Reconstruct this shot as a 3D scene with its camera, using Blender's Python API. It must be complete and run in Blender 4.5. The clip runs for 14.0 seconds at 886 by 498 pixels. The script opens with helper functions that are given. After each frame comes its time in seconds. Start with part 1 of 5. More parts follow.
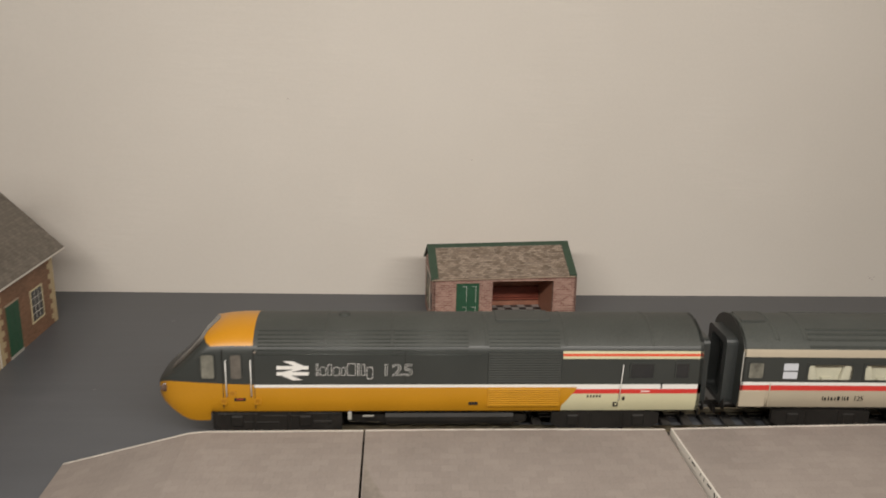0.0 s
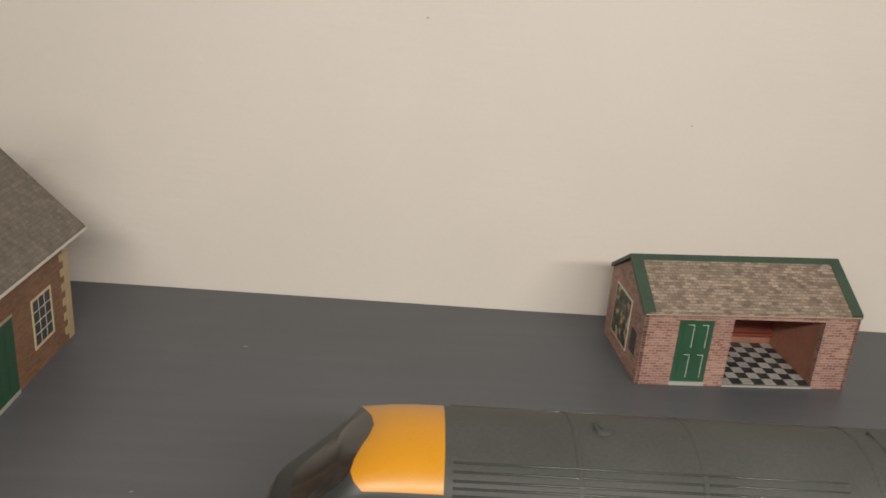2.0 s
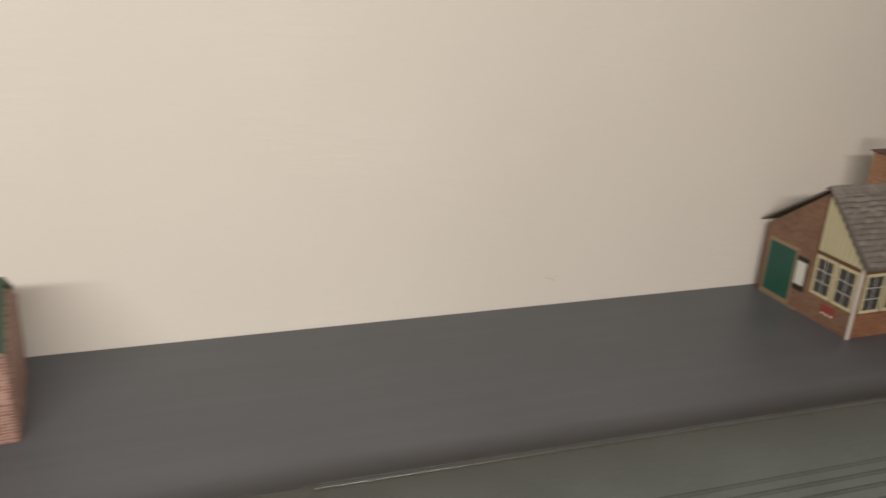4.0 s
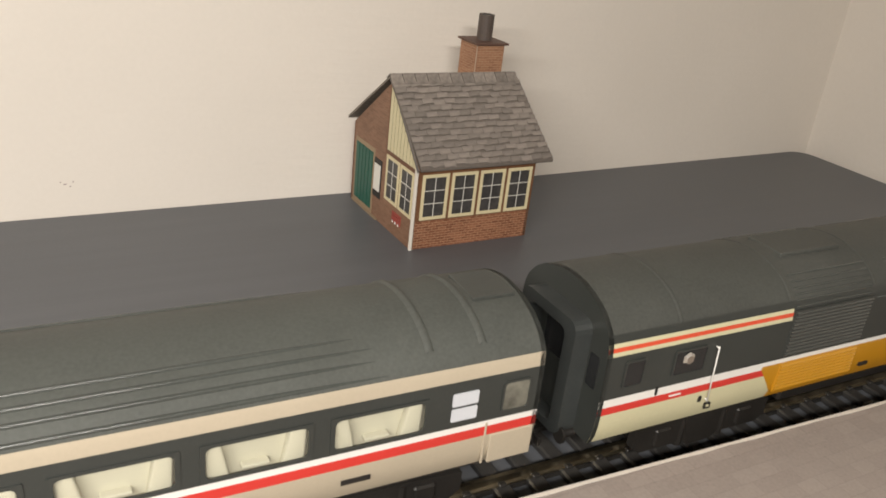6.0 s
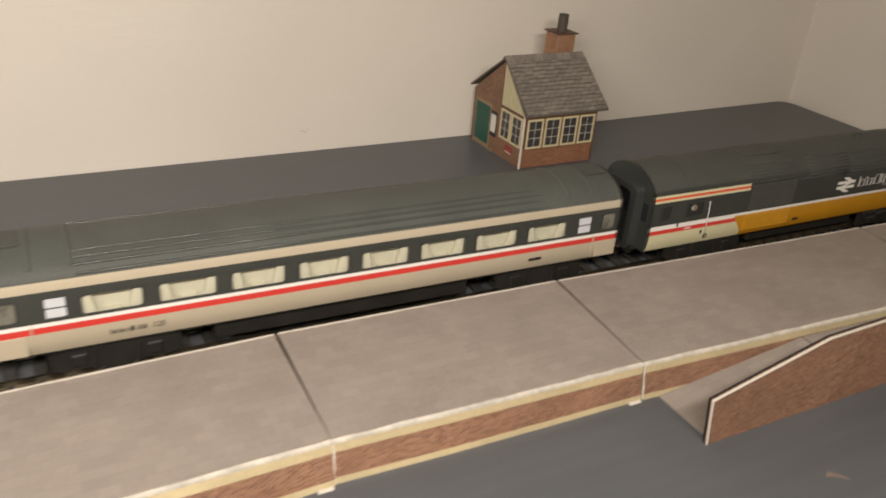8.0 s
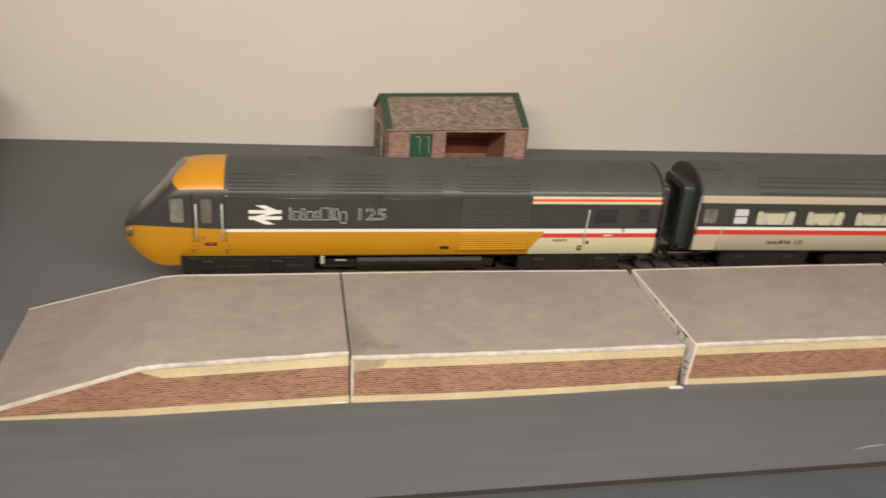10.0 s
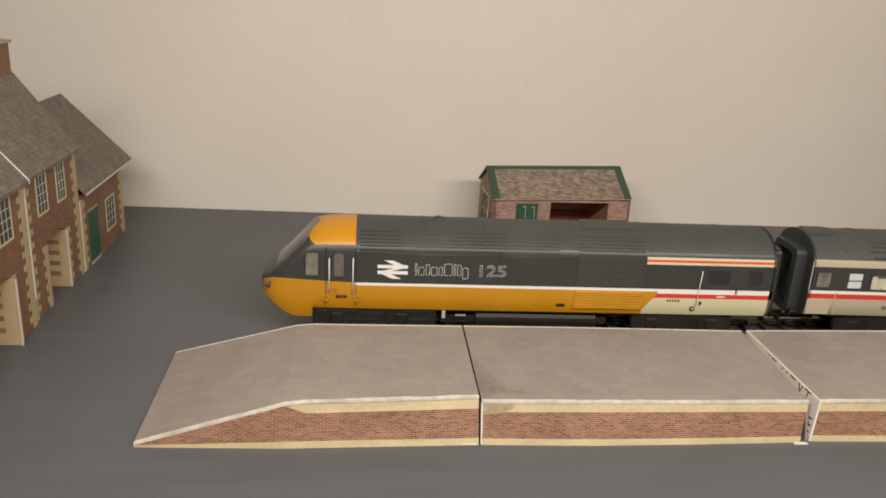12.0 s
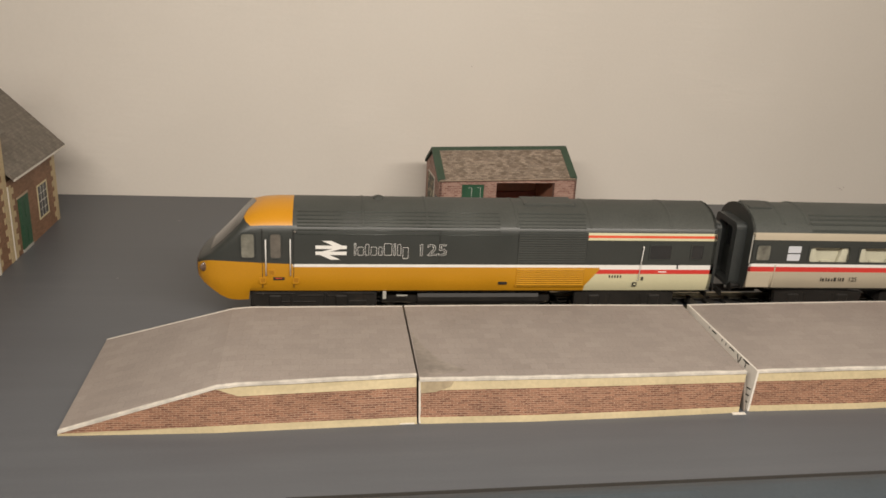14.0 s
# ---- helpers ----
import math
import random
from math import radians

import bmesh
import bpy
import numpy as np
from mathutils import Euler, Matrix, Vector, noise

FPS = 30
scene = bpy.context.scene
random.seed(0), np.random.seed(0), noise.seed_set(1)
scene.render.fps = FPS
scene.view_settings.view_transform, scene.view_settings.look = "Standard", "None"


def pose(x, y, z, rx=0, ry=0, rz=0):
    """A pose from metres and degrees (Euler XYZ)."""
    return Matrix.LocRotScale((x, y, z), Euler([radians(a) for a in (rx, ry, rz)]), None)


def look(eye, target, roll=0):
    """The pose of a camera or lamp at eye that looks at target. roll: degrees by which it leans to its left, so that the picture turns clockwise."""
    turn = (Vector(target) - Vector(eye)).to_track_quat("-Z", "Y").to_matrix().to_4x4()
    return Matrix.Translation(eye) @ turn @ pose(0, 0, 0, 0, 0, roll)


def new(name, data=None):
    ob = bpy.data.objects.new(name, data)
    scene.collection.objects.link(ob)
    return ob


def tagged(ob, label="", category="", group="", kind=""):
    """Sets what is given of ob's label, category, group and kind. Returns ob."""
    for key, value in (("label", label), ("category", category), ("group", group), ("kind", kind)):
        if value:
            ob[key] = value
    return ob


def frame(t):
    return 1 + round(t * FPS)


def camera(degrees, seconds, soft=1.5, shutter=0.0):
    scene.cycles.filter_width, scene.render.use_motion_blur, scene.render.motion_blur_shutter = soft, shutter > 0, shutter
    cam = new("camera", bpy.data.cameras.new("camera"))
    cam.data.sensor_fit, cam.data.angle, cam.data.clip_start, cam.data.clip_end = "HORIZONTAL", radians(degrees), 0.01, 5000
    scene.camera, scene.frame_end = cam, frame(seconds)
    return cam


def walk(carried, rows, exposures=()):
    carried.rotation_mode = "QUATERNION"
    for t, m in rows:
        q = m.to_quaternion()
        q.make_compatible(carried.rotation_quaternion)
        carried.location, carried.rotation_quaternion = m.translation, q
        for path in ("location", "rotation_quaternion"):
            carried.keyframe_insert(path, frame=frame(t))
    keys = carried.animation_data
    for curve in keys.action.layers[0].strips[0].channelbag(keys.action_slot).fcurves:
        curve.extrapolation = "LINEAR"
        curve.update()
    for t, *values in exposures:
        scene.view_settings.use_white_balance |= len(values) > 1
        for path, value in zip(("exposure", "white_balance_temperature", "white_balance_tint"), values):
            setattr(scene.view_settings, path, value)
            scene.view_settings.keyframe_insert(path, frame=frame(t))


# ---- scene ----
# A model railway on a table top, about 1:76. Metres; the board's surface is z = 0.
cam = camera(56.8, 14.0, soft=1.65, shutter=0.38)
PATH = [
    (0, (0.09887, -0.31483, 0.17524), (0.10966, -0.12249, 0.12149), 1.29),
    (0.5, (0.09199, -0.27090, 0.18912), (0.11082, -0.08114, 0.12882), 2.14),
    (0.8, (0.07955, -0.21671, 0.18708), (0.09727, -0.02797, 0.12333), 3.17),
    (1.0, (0.07600, -0.17600, 0.16900), (0.249, 1.712, -0.474), 3.60),
    (1.2, (0.06697, -0.14847, 0.16501), (0.08629, 0.03927, 0.09881), 5.02),
    (1.5, (0.05046, -0.14411, 0.15807), (0.06522, 0.04393, 0.09156), 4.73),
    (2.1, (0.02867, -0.14305, 0.15362), (0.03580, 0.04434, 0.08442), 4.39),
    (4.3, (0.29110, -0.10610, 0.15689), (0.36194, 0.06626, 0.08425), 3.49),
    (4.5, (0.31615, -0.11474, 0.16157), (0.38670, 0.05673, 0.08570), 3.33),
    (5, (0.35232, -0.10944, 0.15593), (0.43408, 0.05680, 0.08057), 3.00),
    (5.5, (0.39217, -0.10305, 0.15060), (0.48334, 0.05673, 0.07211), 4.75),
    (6, (0.39598, -0.12209, 0.13370), (0.48937, 0.03461, 0.05170), 6.56),
    (6.5, (0.38562, -0.12519, 0.13988), (0.47779, 0.03126, 0.05604), 6.69),
    (7, (0.35369, -0.17231, 0.15712), (0.44468, -0.01553, 0.07260), 6.41),
    (7.5, (0.31879, -0.21505, 0.17021), (0.40949, -0.05993, 0.08238), 5.89),
    (8, (0.26356, -0.25494, 0.18129), (0.35182, -0.10004, 0.09064), 4.96),
    (8.5, (0.21406, -0.27214, 0.17832), (0.29660, -0.11493, 0.08627), 4.19),
    (9, (0.14773, -0.28834, 0.17333), (0.21488, -0.12373, 0.08171), 4.05),
    (9.2, (0.12612, -0.29765, 0.17274), (0.18547, -0.12926, 0.08260), 4.15),
    (11.4, (0.04103, -0.32455, 0.15496), (0.05898, -0.13846, 0.08392), 3.63),
    (12, (0.04539, -0.33325, 0.15802), (0.06317, -0.14466, 0.09385), 3.19),
    (12.5, (0.04850, -0.33643, 0.15880), (0.06830, -0.14643, 0.09958), 3.00),
    (13, (0.04838, -0.33242, 0.15494), (0.07117, -0.14347, 0.09346), 2.97),
    (13.5, (0.05290, -0.32903, 0.15299), (0.07774, -0.14184, 0.08708), 2.90),
    (14, (0.05589, -0.33101, 0.15176), (0.08272, -0.14402, 0.08606), 3.02),
]
walk(cam, [(t, look(eye, target, roll)) for t, eye, target, roll in PATH],
     exposures=[(0.0, -0.18, 6550, 10), (0.5, -0.11, 6550, 10), (1.0, -0.02, 6550, 10), (2.1, 0.05, 6550, 10), (4.5, 0.38, 6550, 10), (5.0, 0.57, 6550, 10), (5.5, 0.79, 6550, 10),
                (6.5, 0.88, 6600, 10), (7.5, 0.48, 6980, 11), (8.0, 0.35, 6980, 11), (8.5, 0.28, 6980, 11), (9.0, 0.11, 6930, 11), (11.5, 0.0, 6900, 11), (12.5, -0.12, 6900, 11), (14.0, -0.08, 6900, 11)])

# ---- light ----
world = bpy.data.worlds.new("room_air")
world.use_nodes = True
scene.world = world
world.node_tree.nodes["Background"].inputs[0].default_value = (1.0, 0.95, 0.88, 1)
world.node_tree.nodes["Background"].inputs[1].default_value = 0.12


def area_lamp(name, eye, target, sx, sy, watts, colour):
    data = bpy.data.lights.new(name, "AREA")
    data.shape, data.size, data.size_y, data.energy, data.color = "RECTANGLE", sx, sy, watts, colour
    ob = new(name, data)
    ob.matrix_world = look(eye, target)
    return tagged(ob, "fixed strip lamp standing in for the hand-carried torch", "lamp", kind="structure")


# One fixed strip, added in place of a torch that travels with the camera.
area_lamp("torch_stand_in", (0.12, -0.32, 0.29), (0.13, 0.06, 0.01), 0.66, 0.03, 2.88, (1.0, 0.95, 0.885))

# ---- building kit: lengths below in millimetres ----
MM = 0.001


def thing(name, x, y, z, label, category, group="", rz=0.0, kind=""):
    ob = new(name)
    ob.empty_display_size = 0.01
    ob.matrix_world = pose(x * MM, y * MM, z * MM, 0, 0, rz)
    return tagged(ob, label, category, group, kind)


def mesh_of(name, bm, mats, smooth=False):
    bm.normal_update()
    bmesh.ops.transform(bm, matrix=Matrix.Scale(MM, 4), verts=bm.verts)
    me = bpy.data.meshes.new(name)
    bm.to_mesh(me)
    bm.free()
    for m in mats if isinstance(mats, (list, tuple)) else [mats]:
        me.materials.append(m)
    if smooth:
        me.polygons.foreach_set("use_smooth", [True] * len(me.polygons))
    return me


def part(name, bm, mats, parent, label="", smooth=False, at=None):
    ob = new(name, mesh_of(name, bm, mats, smooth))
    ob.parent = parent
    if at is not None:
        ob.matrix_basis = at
    return tagged(ob, label)


def piece(name, me, parent, m):
    ob = new(name, me)
    ob.parent = parent
    ob.matrix_basis = m
    return ob


def at_mm(x, y, z, rx=0, ry=0, rz=0):
    return pose(x * MM, y * MM, z * MM, rx, ry, rz)


def box(bm, x0, x1, y0, y1, z0, z1, bevel=0.0, mi=0, seg=1):
    vs = [bm.verts.new((x, y, z)) for z in (z0, z1) for y in (y0, y1) for x in (x0, x1)]
    fs = [bm.faces.new([vs[i] for i in q]) for q in ((0, 2, 3, 1), (4, 5, 7, 6), (0, 1, 5, 4), (2, 6, 7, 3), (0, 4, 6, 2), (1, 3, 7, 5))]
    for f in fs:
        f.material_index = mi
    if bevel > 0:
        es = list({e for f in fs for e in f.edges})
        bmesh.ops.bevel(bm, geom=es, offset=bevel, segments=seg, affect="EDGES", profile=0.5)
    return bm


def boxed(x0, x1, y0, y1, z0, z1, bevel=0.0, seg=1):
    return box(bmesh.new(), x0, x1, y0, y1, z0, z1, bevel, 0, seg)


def prism(bm, pts, plane, lo, hi, mi=0):
    """Extrudes an outline, given in the plane 'xy', 'xz' or 'yz', from lo to hi along the third axis."""
    def put(a, b, c):
        return {"xy": (a, b, c), "xz": (a, c, b), "yz": (c, a, b)}[plane]
    n = len(pts)
    low = [bm.verts.new(put(a, b, lo)) for a, b in pts]
    top = [bm.verts.new(put(a, b, hi)) for a, b in pts]
    fs = [bm.faces.new(low[::-1]), bm.faces.new(top)]
    fs += [bm.faces.new((low[i], low[(i + 1) % n], top[(i + 1) % n], top[i])) for i in range(n)]
    for f in fs:
        f.material_index = mi
    bmesh.ops.recalc_face_normals(bm, faces=fs)
    return bm


def prismed(pts, plane, lo, hi):
    return prism(bmesh.new(), pts, plane, lo, hi)


def rod(bm, p0, p1, r, seg=10, r1=None, mi=0):
    p0, p1 = Vector(p0), Vector(p1)
    turn = (p1 - p0).to_track_quat("Z", "Y").to_matrix().to_4x4()
    made = bmesh.ops.create_cone(bm, cap_ends=True, segments=seg, radius1=r, radius2=r if r1 is None else r1,
                                 depth=(p1 - p0).length, matrix=Matrix.Translation((p0 + p1) / 2) @ turn)
    for v in made["verts"]:
        for f in v.link_faces:
            f.material_index = mi
    return bm


def round_rect(x0, x1, z0, z1, r, n=4):
    pts = []
    for cx, cz, a0 in ((x1 - r, z1 - r, 0), (x0 + r, z1 - r, 90), (x0 + r, z0 + r, 180), (x1 - r, z0 + r, 270)):
        for k in range(n + 1):
            a = radians(a0 + 90 * k / n)
            pts.append((cx + r * math.cos(a), cz + r * math.sin(a)))
    return pts


def rim(outer, inner, plane, lo, hi):
    """A flat ring between two outlines with the same number of points, with thickness."""
    bm = bmesh.new()
    def put(a, b, c):
        return {"xy": (a, b, c), "xz": (a, c, b), "yz": (c, a, b)}[plane]
    n = len(outer)
    vs = [[bm.verts.new(put(a, b, c)) for a, b in line] for line in (outer, inner) for c in (lo, hi)]
    ol, oh, il, ih = vs
    for i in range(n):
        j = (i + 1) % n
        for q in ((ol[i], ol[j], oh[j], oh[i]), (il[j], il[i], ih[i], ih[j]), (oh[i], oh[j], ih[j], ih[i]), (ol[j], ol[i], il[i], il[j])):
            bm.faces.new(q)
    bmesh.ops.recalc_face_normals(bm, faces=bm.faces[:])
    return bm


def lettering(text, size, outline=0.0):
    """Letters from the built-in font as a bmesh in millimetres, lying in x and z, facing -y."""
    cu = bpy.data.curves.new("letters", "FONT")
    cu.body, cu.size, cu.resolution_u = text, size, 3
    if outline:
        cu.fill_mode, cu.bevel_depth, cu.bevel_resolution = "NONE", outline, 0
    else:
        cu.extrude = 0.03
    ob = bpy.data.objects.new("letters", cu)
    scene.collection.objects.link(ob)
    me = bpy.data.meshes.new_from_object(ob.evaluated_get(bpy.context.evaluated_depsgraph_get()))
    bm = bmesh.new()
    bm.from_mesh(me)
    bmesh.ops.transform(bm, matrix=pose(0, 0, 0, 90, 0, 0), verts=bm.verts)
    bpy.data.objects.remove(ob)
    bpy.data.curves.remove(cu)
    bpy.data.meshes.remove(me)
    return bm


# ---- materials ----
def nodes_of(name):
    m = bpy.data.materials.new(name)
    m.use_nodes = True
    nt = m.node_tree
    return m, nt, nt.nodes["Principled BSDF"]


def link(nt, a, b):
    nt.links.new(a, b)


def noise_node(nt, vec, scale, detail=4.0):
    n = nt.nodes.new("ShaderNodeTexNoise")
    n.inputs["Scale"].default_value, n.inputs["Detail"].default_value = scale, detail
    link(nt, vec, n.inputs["Vector"])
    return n.outputs["Fac"]


def sums(nt, a, b, wa, wb):
    m1 = nt.nodes.new("ShaderNodeMath")
    m1.operation = "MULTIPLY"
    m1.inputs[1].default_value = wa
    link(nt, a, m1.inputs[0])
    m2 = nt.nodes.new("ShaderNodeMath")
    m2.operation = "MULTIPLY_ADD"
    m2.inputs[1].default_value = wb
    link(nt, b, m2.inputs[0])
    link(nt, m1.outputs[0], m2.inputs[2])
    return m2.outputs[0]


def ramp(nt, fac, stops):
    r = nt.nodes.new("ShaderNodeValToRGB")
    e = r.color_ramp.elements
    while len(e) < len(stops):
        e.new(0.5)
    for el, (p, c) in zip(e, stops):
        el.position, el.color = p, (*c, 1)
    link(nt, fac, r.inputs["Fac"])
    return r.outputs["Color"]


def shade(c, k):
    return tuple(min(1.0, v * k) for v in c)


def bump_to(nt, bsdf, height, strength, dist):
    b = nt.nodes.new("ShaderNodeBump")
    b.inputs["Strength"].default_value, b.inputs["Distance"].default_value = strength, dist
    link(nt, height, b.inputs["Height"])
    link(nt, b.outputs["Normal"], bsdf.inputs["Normal"])


def surface(name, base, rough=0.6, vary=0.12, grain=900.0, blotch=45.0, relief=0.0, metal=0.0, gloss=0.5, rough_vary=0.08, pieces=0.0):
    """A painted, printed or moulded surface: grain and blotches in colour and roughness. pieces: shift in tone from piece to piece."""
    m, nt, b = nodes_of(name)
    vec = nt.nodes.new("ShaderNodeTexCoord").outputs["Object"]
    fine, wide = noise_node(nt, vec, grain), noise_node(nt, vec, blotch)
    both = sums(nt, fine, wide, 0.45, 0.55)
    col = ramp(nt, both, [(0.3, shade(base, 1 - vary)), (0.7, shade(base, 1 + vary))])
    if pieces:
        info = nt.nodes.new("ShaderNodeObjectInfo")
        hsv = nt.nodes.new("ShaderNodeHueSaturation")
        rng = nt.nodes.new("ShaderNodeMapRange")
        rng.inputs["To Min"].default_value, rng.inputs["To Max"].default_value = 1 - pieces, 1 + pieces
        link(nt, info.outputs["Random"], rng.inputs["Value"])
        link(nt, rng.outputs[0], hsv.inputs["Value"])
        link(nt, col, hsv.inputs["Color"])
        col = hsv.outputs["Color"]
    link(nt, col, b.inputs["Base Color"])
    r = nt.nodes.new("ShaderNodeMapRange")
    r.inputs["To Min"].default_value, r.inputs["To Max"].default_value = max(0.03, rough - rough_vary), min(1, rough + rough_vary)
    link(nt, wide, r.inputs["Value"])
    link(nt, r.outputs[0], b.inputs["Roughness"])
    b.inputs["Metallic"].default_value = metal
    b.inputs["Specular IOR Level"].default_value = gloss
    if relief:
        bump_to(nt, b, both, 0.5, relief)
    return m


def printed(name, axes, w, h, joint, c1, c2, mortar, rough=0.62, offset=0.5, vary=0.16, relief=0.00006, blotch=60.0, streak=None):
    """Card printed with courses of bricks, slates or slabs w by h millimetres in the plane axes."""
    m, nt, b = nodes_of(name)
    vec = nt.nodes.new("ShaderNodeTexCoord").outputs["Object"]
    sep, com = nt.nodes.new("ShaderNodeSeparateXYZ"), nt.nodes.new("ShaderNodeCombineXYZ")
    link(nt, vec, sep.inputs[0])
    for k, a in enumerate(axes):
        link(nt, sep.outputs["XYZ".index(a.upper())], com.inputs[k])
    wob = nt.nodes.new("ShaderNodeTexNoise")
    wob.inputs["Scale"].default_value = 420.0
    link(nt, vec, wob.inputs["Vector"])
    mix = nt.nodes.new("ShaderNodeVectorMath")
    mix.operation = "MULTIPLY_ADD"
    mix.inputs[1].default_value = (joint * 0.0012, joint * 0.0012, 0)
    link(nt, wob.outputs["Color"], mix.inputs[0])
    link(nt, com.outputs[0], mix.inputs[2])
    br = nt.nodes.new("ShaderNodeTexBrick")
    br.offset = offset
    br.inputs["Scale"].default_value = 1.0
    br.inputs["Brick Width"].default_value, br.inputs["Row Height"].default_value = w * MM, h * MM
    br.inputs["Mortar Size"].default_value, br.inputs["Mortar Smooth"].default_value = joint * MM * 0.5, 0.3
    br.inputs["Color1"].default_value, br.inputs["Color2"].default_value, br.inputs["Mortar"].default_value = (*c1, 1), (*c2, 1), (*mortar, 1)
    link(nt, mix.outputs[0], br.inputs["Vector"])
    fine, wide = noise_node(nt, vec, 1400.0), noise_node(nt, vec, blotch)
    both = sums(nt, fine, wide, 0.45, 0.55)
    tone = ramp(nt, both, [(0.3, (1 - vary,) * 3), (0.7, (1 + vary,) * 3)])
    mul = nt.nodes.new("ShaderNodeMix")
    mul.data_type, mul.blend_type = "RGBA", "MULTIPLY"
    mul.inputs["Factor"].default_value = 1.0
    link(nt, br.outputs["Color"], mul.inputs[6])
    link(nt, tone, mul.inputs[7])
    link(nt, mul.outputs[2], b.inputs["Base Color"])
    b.inputs["Roughness"].default_value = rough
    b.inputs["Specular IOR Level"].default_value = 0.35
    inv = nt.nodes.new("ShaderNodeMath")
    inv.operation = "SUBTRACT"
    inv.inputs[0].default_value = 1.0
    link(nt, br.outputs["Fac"], inv.inputs[1])
    bump_to(nt, b, inv.outputs[0], 0.5, relief)
    return m


def clear_pane(name, tint, gloss):
    m = bpy.data.materials.new(name)
    m.use_nodes = True
    nt = m.node_tree
    nt.nodes.clear()
    out, mx = nt.nodes.new("ShaderNodeOutputMaterial"), nt.nodes.new("ShaderNodeMixShader")
    tr, gl = nt.nodes.new("ShaderNodeBsdfTransparent"), nt.nodes.new("ShaderNodeBsdfGlossy")
    tr.inputs[0].default_value = (*tint, 1)
    gl.inputs["Roughness"].default_value = 0.08
    mx.inputs[0].default_value = gloss
    for a, c in ((tr.outputs[0], mx.inputs[1]), (gl.outputs[0], mx.inputs[2]), (mx.outputs[0], out.inputs[0])):
        link(nt, a, c)
    return m


def plaster():
    """Cream painted plaster with faint sideways trowel ripples, stronger in patches."""
    m, nt, b = nodes_of("wall_paint")
    vec = nt.nodes.new("ShaderNodeTexCoord").outputs["Object"]
    mp = nt.nodes.new("ShaderNodeMapping")
    mp.inputs["Scale"].default_value = (0.16, 0.16, 1.0)
    link(nt, vec, mp.inputs["Vector"])
    ripple, fine, wide = noise_node(nt, mp.outputs[0], 330.0, 2.0), noise_node(nt, vec, 500.0), noise_node(nt, vec, 7.0)
    patch = noise_node(nt, vec, 11.0, 2.0)
    streak = nt.nodes.new("ShaderNodeMath")
    streak.operation = "MULTIPLY"
    some = nt.nodes.new("ShaderNodeMapRange")
    some.inputs["From Min"].default_value, some.inputs["From Max"].default_value = 0.5, 0.72
    link(nt, patch, some.inputs["Value"])
    link(nt, ripple, streak.inputs[0])
    link(nt, some.outputs[0], streak.inputs[1])
    tone = sums(nt, sums(nt, fine, wide, 0.25, 0.65), streak.outputs[0], 1.0, 0.22)
    col = ramp(nt, tone, [(0.3, (0.75, 0.695, 0.625)), (0.7, (0.81, 0.755, 0.685))])
    link(nt, col, b.inputs["Base Color"])
    b.inputs["Roughness"].default_value, b.inputs["Specular IOR Level"].default_value = 0.7, 0.25
    gate = nt.nodes.new("ShaderNodeMapRange")
    gate.inputs["From Min"].default_value, gate.inputs["From Max"].default_value = 0.46, 0.66
    gate.inputs["To Min"].default_value = 0.15
    link(nt, patch, gate.inputs["Value"])
    mul = nt.nodes.new("ShaderNodeMath")
    mul.operation = "MULTIPLY"
    link(nt, ripple, mul.inputs[0])
    link(nt, gate.outputs[0], mul.inputs[1])
    bump_to(nt, b, sums(nt, mul.outputs[0], fine, 1.0, 0.12), 0.6, 0.00035)
    return m


def picture_print():
    """A poster's printed picture: small patches of dark green, brown, cream and black."""
    m, nt, b = nodes_of("poster_print")
    vec = nt.nodes.new("ShaderNodeTexCoord").outputs["Object"]
    n = noise_node(nt, vec, 260.0, 3.0)
    r = nt.nodes.new("ShaderNodeValToRGB")
    r.color_ramp.interpolation = "CONSTANT"
    e = r.color_ramp.elements
    stops = ((0.0, (0.02, 0.02, 0.015)), (0.40, (0.06, 0.075, 0.03)), (0.47, (0.025, 0.022, 0.018)), (0.52, (0.28, 0.23, 0.12)), (0.55, (0.10, 0.055, 0.03)), (0.60, (0.45, 0.40, 0.26)))
    while len(e) < len(stops):
        e.new(0.5)
    for el, (p, c) in zip(e, stops):
        el.position, el.color = p, (*c, 1)
    link(nt, n, r.inputs["Fac"])
    link(nt, r.outputs["Color"], b.inputs["Base Color"])
    b.inputs["Roughness"].default_value = 0.5
    return m


